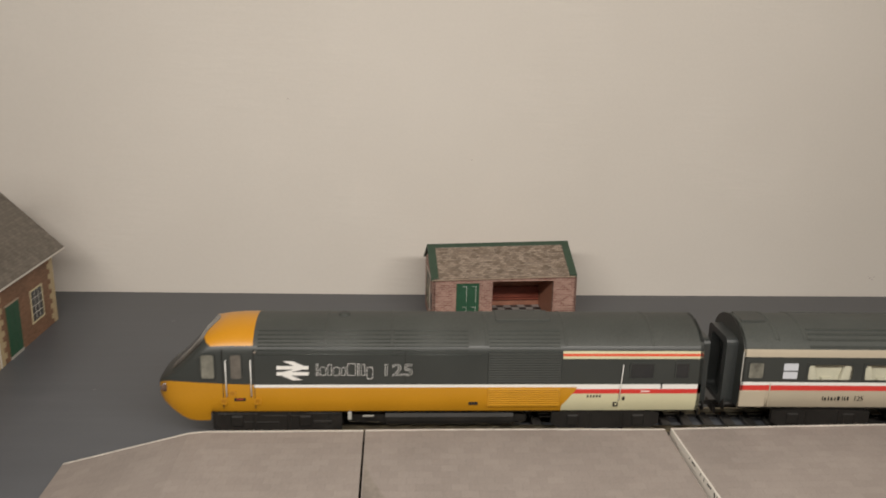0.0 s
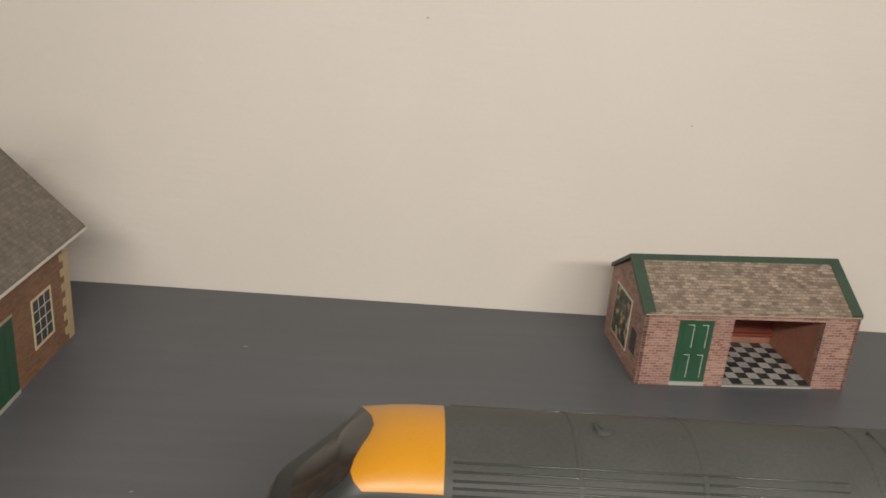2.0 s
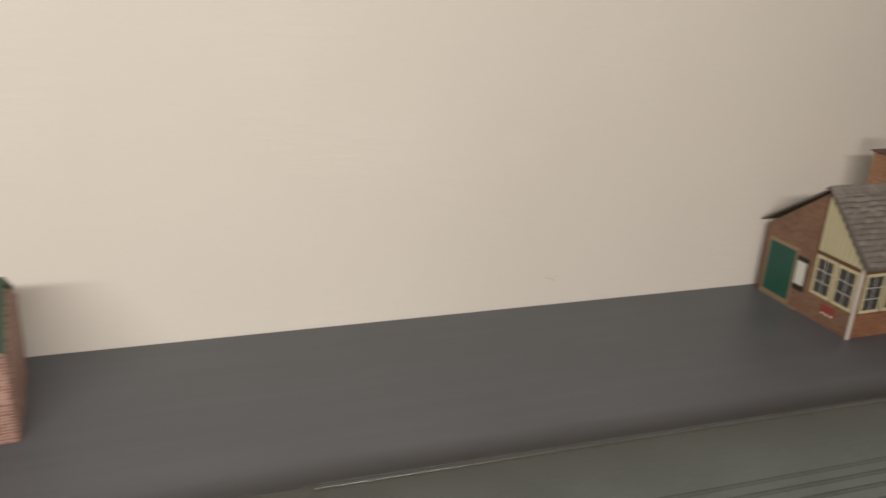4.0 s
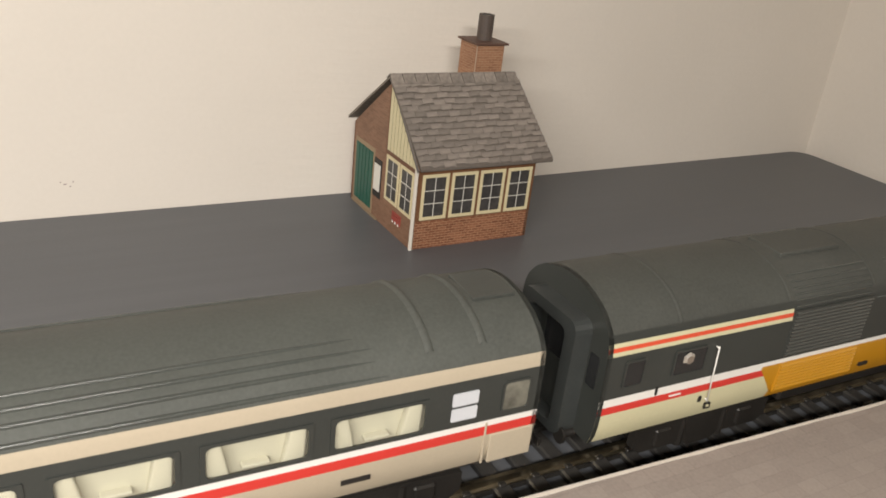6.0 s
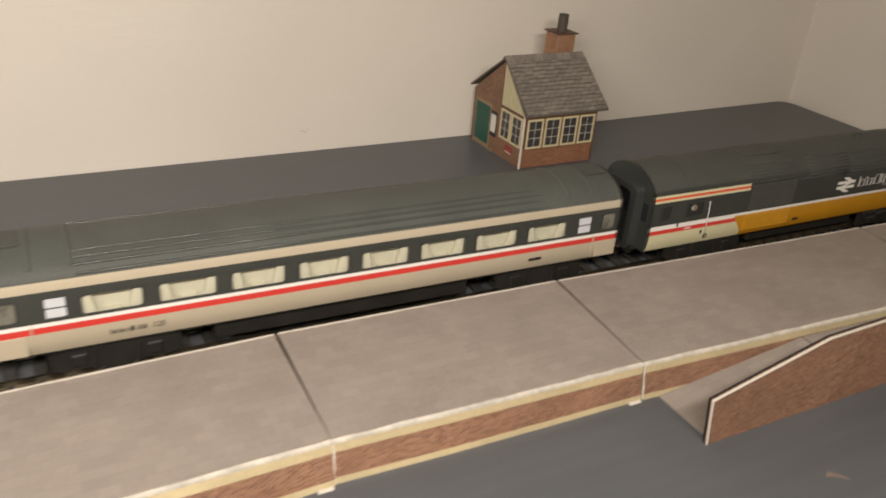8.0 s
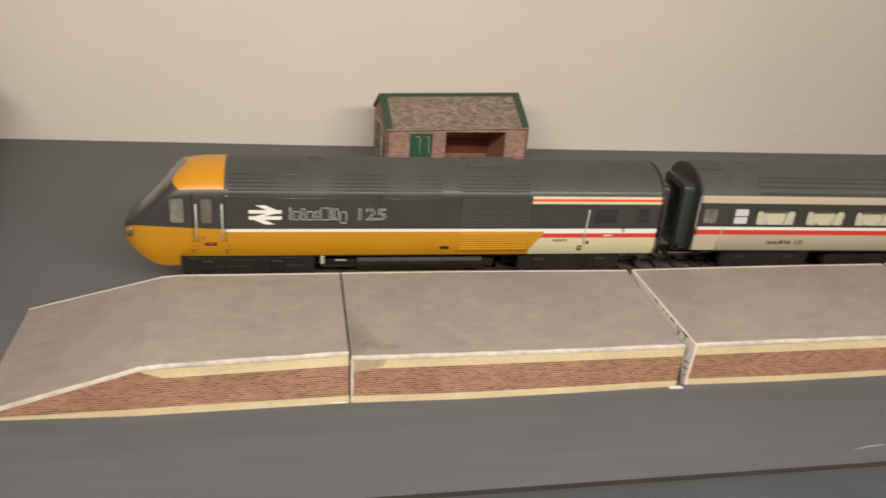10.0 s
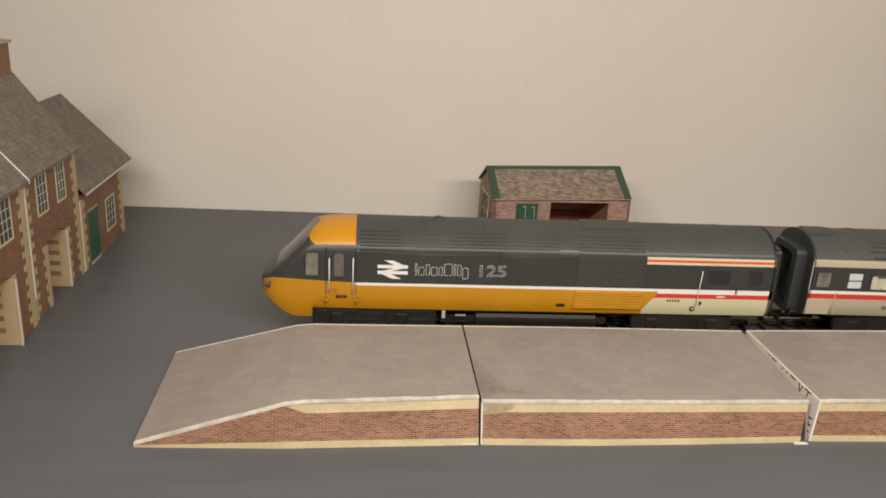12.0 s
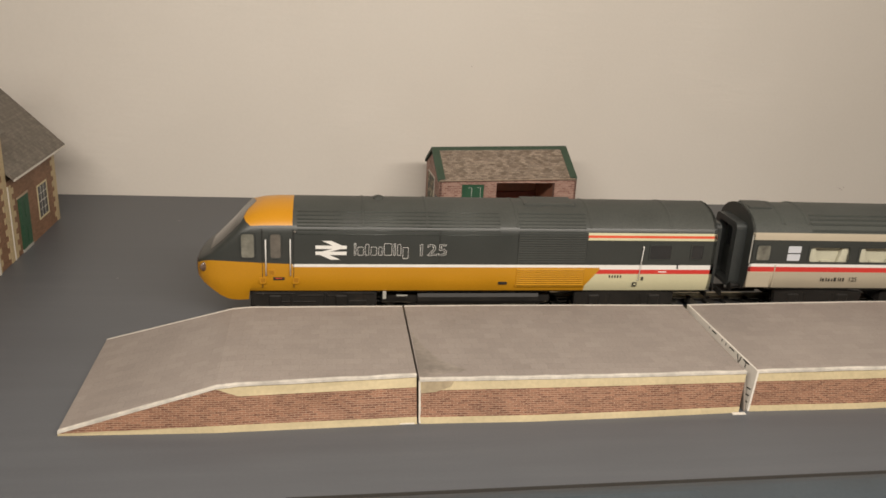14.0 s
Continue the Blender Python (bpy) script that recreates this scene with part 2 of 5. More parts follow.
def board_paint():
    """Dark grey emulsion brushed along the board: long faint streaks, soft blotches and a satin sheen."""
    m, nt, b = nodes_of("board_paint")
    vec = nt.nodes.new("ShaderNodeTexCoord").outputs["Object"]
    mp = nt.nodes.new("ShaderNodeMapping")
    mp.inputs["Scale"].default_value = (0.07, 1.0, 1.0)
    mp.inputs["Rotation"].default_value = (0, 0, radians(-3))
    link(nt, vec, mp.inputs["Vector"])
    brush, wide, fine = noise_node(nt, mp.outputs[0], 150.0, 5.0), noise_node(nt, vec, 13.0, 3.0), noise_node(nt, vec, 900.0, 2.0)
    tone = sums(nt, sums(nt, brush, wide, 0.45, 0.40), fine, 1.0, 0.15)
    link(nt, ramp(nt, tone, [(0.32, (0.092, 0.097, 0.107)), (0.52, (0.107, 0.113, 0.124)), (0.70, (0.126, 0.131, 0.141))]), b.inputs["Base Color"])
    r = nt.nodes.new("ShaderNodeMapRange")
    r.inputs["To Min"].default_value, r.inputs["To Max"].default_value = 0.34, 0.54
    link(nt, sums(nt, brush, wide, 0.5, 0.5), r.inputs["Value"])
    link(nt, r.outputs[0], b.inputs["Roughness"])
    b.inputs["Specular IOR Level"].default_value = 0.45
    bump_to(nt, b, brush, 0.3, 0.00002)
    return m


WALL = plaster()
POSTER = picture_print()
BOARD = board_paint()
ROOM = surface("unseen_room_plaster", (0.72, 0.67, 0.60), 0.85, 0.05, 40, 3)
GREY = surface("rail_grey", (0.040, 0.0435, 0.040), 0.38, 0.12, 1500, 60)
ROOFG = surface("roof_grey", (0.084, 0.089, 0.081), 0.54, 0.2, 1300, 40, gloss=0.2)
RIBG = surface("rib_grey", (0.066, 0.072, 0.066), 0.18, 0.18, 1300, 40)
LOCOROOF = surface("loco_roof_grey", (0.071, 0.074, 0.067), 0.52, 0.22, 1300, 40, gloss=0.2)
YELLOW = surface("warning_yellow", (0.515, 0.240, 0.014), 0.34, 0.07, 1500, 60)
YDARK = surface("shaded_yellow", (0.40, 0.175, 0.012), 0.4, 0.1, 1500, 60)
YROOF = surface("yellow_cab_roof", (0.60, 0.265, 0.017), 0.34, 0.06, 1500, 60)
CREAM = surface("pale_cream", (0.62, 0.58, 0.38), 0.40, 0.05, 1500, 60)
BEIGE = surface("coach_beige", (0.475, 0.41, 0.31), 0.40, 0.05, 1500, 60)
WHITE = surface("white_line", (0.80, 0.78, 0.74), 0.40, 0.04, 1500, 60)
RED = surface("red_line", (0.62, 0.045, 0.035), 0.40, 0.06, 1500, 60)
DULLRED = surface("dull_red_print", (0.30, 0.060, 0.045), 0.55, 0.15, 900, 120)
ORANGE = surface("orange_line", (0.70, 0.090, 0.042), 0.40, 0.06, 1500, 60)
BLACK = surface("black_plastic", (0.022, 0.020, 0.018), 0.42, 0.3, 1500, 90, gloss=0.3)
SHINY = surface("glossy_black_plastic", (0.026, 0.024, 0.022), 0.24, 0.35, 900, 160, gloss=0.6)
HATCH = surface("dull_hatch_grey", (0.050, 0.054, 0.049), 0.5, 0.2, 900, 90)
RUBBER = surface("gangway_rubber", (0.040, 0.044, 0.043), 0.38, 0.2, 1500, 90)
SLEEPER = surface("sleeper_plastic", (0.038, 0.036, 0.034), 0.42, 0.25, 1500, 90)
STEEL = surface("rail_steel", (0.36, 0.31, 0.22), 0.35, 0.2, 900, 120, metal=1.0)
SILVER = surface("silver_metal", (0.75, 0.72, 0.66), 0.22, 0.15, 1500, 300, metal=1.0)
SEAT = surface("cream_seat", (0.72, 0.695, 0.59), 0.5, 0.05, 1500, 90)
FROST = surface("frosted_pane", (0.60, 0.62, 0.66), 0.35, 0.04, 1500, 90)
LENS = surface("amber_brown_lens", (0.125, 0.080, 0.058), 0.22, 0.3, 600, 200, gloss=0.6)
DARKGLASS = surface("dark_glass", (0.020, 0.021, 0.022), 0.10, 0.2, 900, 120, gloss=0.6)
SMOKE = surface("smoky_pane", (0.115, 0.102, 0.086), 0.16, 0.35, 500, 150, gloss=0.6)
DOORPANE = surface("hazy_pane", (0.17, 0.165, 0.135), 0.18, 0.6, 260, 110, gloss=0.7)
# Lighter than the body paints: the slats' bright reflections are put into the colour.
LOUVRE = surface("louvre_sheen_grey", (0.052, 0.056, 0.052), 0.20, 0.15, 1500, 60, gloss=0.8)
LOUVREY = surface("louvre_sheen_yellow", (0.53, 0.265, 0.024), 0.22, 0.1, 1500, 60, gloss=0.8)
SCREEN = surface("smoky_windscreen", (0.050, 0.043, 0.036), 0.10, 0.5, 300, 90, gloss=0.5)
GLASS = clear_pane("clear_window", (0.88, 0.88, 0.84), 0.06)
SLABS = printed("paving_print", "xy", 6.4, 4.2, 0.16, (0.299, 0.256, 0.229), (0.331, 0.285, 0.255), (0.266, 0.227, 0.203), 0.55, vary=0.15, blotch=34.0)
PBRICK = printed("platform_brick_print", "xz", 2.5, 0.68, 0.20, (0.145, 0.056, 0.034), (0.305, 0.142, 0.086), (0.385, 0.262, 0.178), vary=0.24)
BRICKX = printed("red_brick_x", "xz", 3.0, 1.05, 0.30, (0.165, 0.060, 0.031), (0.275, 0.112, 0.060), (0.38, 0.22, 0.13))
BRICKY = printed("red_brick_y", "yz", 3.0, 1.0, 0.16, (0.190, 0.100, 0.062), (0.255, 0.140, 0.090), (0.27, 0.18, 0.12), vary=0.2)
CHIMX = printed("chimney_brick_x", "xz", 3.0, 1.0, 0.18, (0.27, 0.130, 0.075), (0.36, 0.19, 0.11), (0.44, 0.28, 0.175))
PINKX = printed("pink_brick_x", "xz", 2.8, 1.1, 0.26, (0.245, 0.115, 0.088), (0.415, 0.245, 0.195), (0.455, 0.335, 0.275), vary=0.24)
PINKY = printed("pink_brick_y", "yz", 2.8, 1.1, 0.26, (0.245, 0.115, 0.088), (0.415, 0.245, 0.195), (0.455, 0.335, 0.275), vary=0.24)
STBRICK = printed("station_brick_y", "yz", 3.0, 1.0, 0.16, (0.205, 0.105, 0.060), (0.285, 0.152, 0.090), (0.235, 0.155, 0.10), vary=0.2)
STBRICKX = printed("station_brick_x", "xz", 3.0, 1.0, 0.16, (0.205, 0.105, 0.060), (0.285, 0.152, 0.090), (0.235, 0.155, 0.10), vary=0.2)
QUOIN = surface("sand_stone_print", (0.50, 0.39, 0.23), 0.6, 0.10, 900, 150)
SLATES = printed("station_slate_print", "yx", 2.3, 1.3, 0.16, (0.165, 0.143, 0.118), (0.215, 0.187, 0.155), (0.138, 0.119, 0.10), vary=0.3, blotch=190.0)
TILES = surface("box_roof_tile", (0.228, 0.199, 0.176), 0.72, 0.34, 900, 260, gloss=0.3, pieces=0.2)
TILEBED = surface("tile_joint_print", (0.145, 0.123, 0.106), 0.7, 0.2)
STONETILE = printed("stone_roof_print", "xy", 2.7, 1.25, 0.26, (0.20, 0.150, 0.112), (0.40, 0.320, 0.255), (0.175, 0.135, 0.10), vary=0.42, blotch=210.0)
GREEN = surface("green_paint_print", (0.026, 0.092, 0.048), 0.5, 0.14, 900, 120)
TRIMGREEN = surface("dark_green_trim", (0.046, 0.080, 0.052), 0.55, 0.16, 900, 120)
TEAL = surface("teal_door_print", (0.018, 0.095, 0.066), 0.5, 0.18, 900, 120)
PALE = surface("pale_board_print", (0.62, 0.56, 0.36), 0.55, 0.05, 900, 120)
FRAMEP = surface("cream_sash_print", (0.66, 0.58, 0.37), 0.55, 0.06, 900, 120)
BARP = surface("white_glazing_bar", (0.72, 0.70, 0.64), 0.55, 0.05)
PRINTDARK = surface("printed_pane", (0.055, 0.052, 0.050), 0.4, 0.4, 600, 220)
CARD = surface("raw_white_card", (0.72, 0.67, 0.60), 0.7, 0.07, 900, 90)
WORN = surface("worn_card_edge", (0.66, 0.61, 0.54), 0.7, 0.3, 350, 110)
STEP = surface("pale_step_print", (0.42, 0.41, 0.37), 0.6, 0.1, 900, 110)
ENDCARD = surface("brown_card_end", (0.25, 0.21, 0.175), 0.7, 0.2, 700, 90)
EAVE = surface("cut_card_brown", (0.45, 0.34, 0.25), 0.7, 0.15, 900, 150)
COPE = surface("cream_coping_print", (0.53, 0.435, 0.265), 0.6, 0.16, 700, 60)
BROWN = surface("brown_inside_print", (0.40, 0.18, 0.115), 0.6, 0.2, 600, 90)
MAROON = surface("maroon_bench_print", (0.24, 0.060, 0.035), 0.55, 0.2, 600, 110)
TILEBLACK = surface("black_floor_tile", (0.045, 0.044, 0.043), 0.4, 0.4, 500, 240, pieces=0.3)
TILEWHITE = surface("white_floor_tile", (0.44, 0.42, 0.40), 0.4, 0.16, 500, 240, pieces=0.12)
INK = surface("black_ink", (0.02, 0.018, 0.016), 0.6, 0.2)
BLUE = surface("rail_blue", (0.045, 0.085, 0.115), 0.42, 0.14, 1200, 50)
BLUEROOF = surface("blue_grey_roof", (0.048, 0.061, 0.072), 0.5, 0.2, 1200, 50)

# ---- structure: wall, board, room ----
def slab(name, x0, x1, y0, y1, z0, z1, m, label, bevel=0.0, category="wall"):
    ob = new(name, mesh_of(name, boxed(x0, x1, y0, y1, z0, z1, bevel), m))
    return tagged(ob, label, category, kind="structure")


# The back wall bows a little.
BOW = [(-780, 206), (-100, 203), (80, 200), (560, 200), (853, 207)]
wall = new("wall_north", mesh_of("wall_north", prismed(BOW + [(853, 300), (-780, 300)], "xy", -18, 820), WALL))
tagged(wall, "cream painted plaster wall behind the layout", "wall", kind="structure")
slab("wall_east", 853, 953, -900, 300, -18, 820, WALL, "cream painted plaster side wall at the corner")
# Unseen walls, low ceiling and floor, added to enclose and bounce lamp light.
slab("wall_west", -880, -780, -900, 300, -18, 820, ROOM, "unseen plaster wall added to bounce light")
slab("wall_south", -880, 953, -1000, -900, -18, 820, ROOM, "unseen plaster wall added to bounce light")
slab("ceiling", -880, 953, -1000, 300, 820, 880, ROOM, "unseen low ceiling added to bounce light", category="ceiling")
slab("floor", -880, 953, -1000, 300, -60, -18, ROOM, "unseen floor added to close the room box", category="floor")

# The baseboard, with a rounded far corner.
outline = [(-700, -420), (847, -420)]
outline += [(847 - 11 + 11 * math.cos(radians(a)), 206 - 11 + 11 * math.sin(radians(a))) for a in range(0, 91, 15)]
outline += [(560, 199.6), (80, 199.6), (-100, 202.6), (-700, 205)]
tagged(new("ground", mesh_of("ground", prismed(outline, "xy", -18, 0), BOARD)),
               "matt black painted baseboard with faint scuffs", "baseboard", kind="structure")


# ---- track ----
def track(x0, x1, ya, yb, label):
    """A straight length of track; ya and yb are the centre's y at both ends."""
    ob = thing("railway_track", 0, 0, 0, label, "track")
    ang = math.atan2(yb - ya, x1 - x0)
    sleeper = mesh_of("sleeper", boxed(-2.3, 2.3, -17.0, 17.0, 0, 2.2, 0.45), SLEEPER)
    chair = mesh_of("rail_chair", boxed(-1.1, 1.1, -1.7, 1.7, 2.2, 3.2, 0.3), BLACK)
    n = int((x1 - x0) / 9.8)
    for i in range(n):
        x = x0 + 4 + i * 9.8
        y = ya + (yb - ya) * (x - x0) / (x1 - x0)
        s = piece("sleeper", sleeper, ob, at_mm(x, y, 0, 0, 0, math.degrees(ang) + random.uniform(-0.8, 0.8)))
        for o in (-8.7, 8.7):
            piece("rail_chair", chair, s, at_mm(0, o, 0))
    for o in (-8.7, 8.7):
        prof = [(-1.0, 2.2), (1.0, 2.2), (1.0, 2.6), (0.35, 3.0), (0.35, 4.2), (0.55, 4.4), (0.55, 5.0), (-0.55, 5.0), (-0.55, 4.4), (-0.35, 4.2), (-0.35, 3.0), (-1.0, 2.6)]
        bm = prismed(prof, "yz", 0, x1 - x0)
        part("rail", bm, STEEL, ob, "bare metal rail", at=at_mm(x0, ya + o, 0, 0, 0, math.degrees(ang)))
    web = bmesh.new()
    for o in (-9.6, 8.6):
        box(web, 0, x1 - x0, o, o + 1.0, 0.4, 1.6)
    part("sleeper_web", web, BLACK, ob, "black plastic web joining the sleepers", at=at_mm(x0, ya, 0, 0, 0, math.degrees(ang)))
    return ob


track(30, 815, 18.4, 8.4, "black plastic sleepers with bare metal rails on the board")


# ---- the train ----
A_ROWS = [(1.4, 15.6), (0.5, 18.1), (0.1, 21), (0, 24), (0, 26.1), (0, 27.0), (0, 28.3), (0.05, 31), (0.1, 34), (0.15, 38), (0.25, 39.8),
          (0.35, 40.9), (0.5, 42), (0.7, 43.1), (1.5, 45), (2.8, 46.8), (4.6, 48.6), (7.2, 50.3), (10.5, 51.6), (14, 52.5), (18, 52.8)]


def both_sides(rows):
    return rows + [(36 - y, z) for y, z in rows[-2::-1]]


def loft(grid, kind_of, keep=lambda i, k: True):
    """Skins a grid of points; kind_of(i, k) gives the material slot of the face between stations i, i+1 and rows k, k+1."""
    bm = bmesh.new()
    vs = [[bm.verts.new(p) for p in line] for line in grid]
    for i in range(len(grid) - 1):
        for k in range(len(grid[0]) - 1):
            if keep(i, k):
                f = bm.faces.new((vs[i][k], vs[i][k + 1], vs[i + 1][k + 1], vs[i + 1][k]))
                f.material_index = kind_of(i, k)
    bmesh.ops.delete(bm, geom=[v for v in bm.verts if not v.link_faces], context="VERTS")
    return bm


# Nose stations: x, top, chin, height of the paint line, half width, fall from the top to the shoulder.
NOSE = [(2.0, 26.2, 22.6, 24.9, 6.5, 0.3), (2.3, 27.1, 21.7, 25.5, 8.6, 0.5), (3.2, 28.5, 20.5, 26.7, 11.4, 0.7), (5.2, 30.3, 18.6, 28.1, 13.9, 0.9), (8.6, 33.3, 16.0, 29.1, 15.8, 1.6),
        (12.6, 37.2, 13.2, 29.3, 16.9, 2.0), (15.7, 40.5, 11.7, 29.3, 17.3, 2.2), (18.5, 43.7, 11.3, 29.2, 17.5, 2.6), (20.8, 46.6, 11.3, 29.1, 17.65, 3.2)]
BROW = {43.1: 25.4, 45: 25.6, 46.8: 23.7, 48.6: 22.8, 50.3: 23.4, 51.6: 24.6, 52.5: 26.0, 52.8: 26.8}


def power_car_grid(swell=0.0):
    full = both_sides(A_ROWS)
    grid = []
    for x, top, chin, line, half, drop in NOSE:
        pts = []
        for y, z in full:
            if z <= 28.3:
                zz = chin + (z - 15.6) / 12.7 * (line - chin)
            else:
                zz = top - (52.8 - z) / 7.8 * drop if z >= 45 else line + (z - 28.3) / 16.7 * (top - drop - line)
            s = (y - 18) / 18
            lean = max(0.0, (zz - line) / 24.5) * 2.2
            pts.append((x + lean * abs(s) ** 3 * 0.9, 18 + s * (half + swell), zz + swell * (0.5 if z > 40 else 0)))
        grid.append(pts)
    # the brow over the windscreen, then the cab roof
    for x, line, half in (("brow", 29.0, 17.75), (30.0, 28.7, 17.9), (36.0, 28.5, 17.98)):
        pts = []
        for y, z in full:
            xx = BROW.get(z, 24.2) if x == "brow" else x
            low = 11.5 if x == "brow" else 15.6
            zz = z if z > 28.3 else low + (z - 15.6) / 12.7 * (line - low)
            if x == 30.0 and z < 19:
                xx = 24.7 if z < 17 else 26.0
            zz = min(zz, 43.0 + (zz - 43.0) * {"brow": 0.80, 30.0: 0.94}.get(x, 0.992))
            s = (y - 18) / 18
            pts.append((xx, 18 + s * (half + swell), zz + swell * (0.5 if z > 40 else 0)))
        grid.append(pts)
    for x in (42.6, 44.0, 100.0, 137.8, 169.0, "slant", 196.0, 228.0):
        pts = []
        for y, z in full:
            xx = 169.4 + 0.75 * (min(max(z, 18.1), 26.1) - 18.1) if x == "slant" else x
            s = (y - 18) / 18
            pts.append((xx, 18 + s * (18 + swell), z + swell * (0.5 if z > 40 else 0)))
        grid.append(pts)
    return grid


CAB = len(NOSE) + 3


def bogie(parent, x0, x1, z_axle=11.3, r=6.3):
    """A bogie with its side frames and four wheels, under a car."""
    mid = (x0 + x1) / 2
    bm = bmesh.new()
    for y0, y1 in ((2.2, 4.4), (31.6, 33.8)):
        prism(bm, [(x0, 9), (x0 + 3, 7), (mid - 6, 7), (mid - 4, 5.4), (mid + 4, 5.4), (mid + 6, 7), (x1 - 3, 7), (x1, 9), (x1, 14), (mid + 9, 14.8), (mid - 9, 14.8), (x0, 14)], "xz", y0, y1)
        for ax in (x0 + 9, x1 - 9):
            box(bm, ax - 2.6, ax + 2.6, y0 - 0.8, y1 + 0.8, 8.2, 13.2, 0.5)
        for sx in (mid - 7, mid + 7):
            rod(bm, (sx, (y0 + y1) / 2, 6), (sx, (y0 + y1) / 2, 14), 1.5, 8)
    box(bm, mid - 8, mid + 8, 4, 32, 8, 15)
    b = part("bogie", bm, BLACK, parent, "black moulded bogie")
    for ax in (x0 + 9, x1 - 9):
        for y0, y1 in ((8.4, 10.6), (25.4, 27.6)):
            w = bmesh.new()
            rod(w, (ax, y0, z_axle), (ax, y1, z_axle), r, 24)
            inner = y1 if y0 < 18 else y0
            rod(w, (ax, inner - 0.3, z_axle), (ax, inner + 0.3, z_axle), r + 0.8, 24)
            part("wheel", w, BLACK, b, "dark metal wheel")
    return b


def gangway(parent, x, way, deep=4.8):
    """The rubber corridor connection on a car's end; way is -1 or 1 along x."""
    g = part("gangway", rim(round_rect(6.8, 29.2, 14.5, 45.8, 3.0), round_rect(10.6, 25.4, 16.5, 42.8, 2.2), "yz", x, x + way * deep) if way > 0 else
             rim(round_rect(6.8, 29.2, 14.5, 45.8, 3.0), round_rect(10.6, 25.4, 16.5, 42.8, 2.2), "yz", x + way * deep, x), RUBBER, parent, "dark grey rubber gangway hood")
    a, c = sorted((x + way * 0.2, x + way * 0.9))
    part("gangway_door", boxed(a, c, 10.7, 25.3, 16.6, 42.7, 0.2), GREY, g)
    a, c = sorted((x + way * 0.9, x + way * 1.1))
    part("door_window", prismed(round_rect(13.4, 22.6, 31, 41.5, 1), "yz", a, c), DARKGLASS, g)
    return g


def coupling(parent, x, way):
    bm = bmesh.new()
    box(bm, *sorted((x - way * 14, x + way * 5)), 16.6, 19.4, 8.2, 9.6, 0.3)
    box(bm, *sorted((x + way * 4.2, x + way * 5.2)), 12.5, 23.5, 7.6, 10.4, 0.2)
    box(bm, *sorted((x + way * 1.0, x + way * 8.0)), 17.5, 18.5, 9.4, 11.6, 0.2)
    part("coupling", bm, BLACK, parent, "black hook coupling")
    for y in (7.0, 29.0):
        bm = bmesh.new()
        rod(bm, (x - way * 1, y, 15.2), (x + way * 3.5, y, 15.2), 1.1, 10)
        rod(bm, (x + way * 3.5, y, 15.2), (x + way * 4.1, y, 15.2), 2.3, 12)
        part("buffer", bm, BLACK, parent)


def side_pane(parent, x0, x1, z0, z1, m, far, r=0.7, proud=0.12, rim_m=None, label="", name="window"):
    """A pane on a car's side with a thin raised surround."""
    y0, y1 = (36 - 0.25, 36 + proud) if far else (-proud, 0.25)
    p = part(name, prismed(round_rect(x0, x1, z0, z1, r), "xz", y0, y1), m, parent, label)
    if rim_m:
        ya, yb = (35.8, 36 + proud + 0.16) if far else (-proud - 0.16, 0.2)
        part("window_surround", rim(round_rect(x0 - 0.5, x1 + 0.5, z0 - 0.5, z1 + 0.5, r + 0.4), round_rect(x0, x1, z0, z1, r), "xz", ya, yb), rim_m, p)
    return p


def emblem(parent, far):
    """Two bars crossed by a zigzag, in white."""
    bm = bmesh.new()
    shapes = [[(0, 35.2), (12.9, 35.2), (12.9, 36.7), (0, 36.7)], [(0, 32.5), (12.9, 32.5), (12.9, 34.0), (0, 34.0)],
              [(2.7, 38.8), (6.6, 38.8), (11.0, 36.72), (7.1, 36.72)], [(2.4, 34.02), (5.9, 34.02), (10.5, 35.18), (7.0, 35.18)], [(6.3, 30.4), (10.2, 30.4), (5.8, 32.48), (1.9, 32.48)]]
    for s in shapes:
        prism(bm, s, "xz", -0.10, 0.05)
    if far:
        return part("emblem", bm, WHITE, parent, "white double bar emblem", at=at_mm(107.5, 36, 0, 0, 0, 180))
    return part("emblem", bm, WHITE, parent, "white double bar emblem", at=at_mm(52.0, 0, 0))


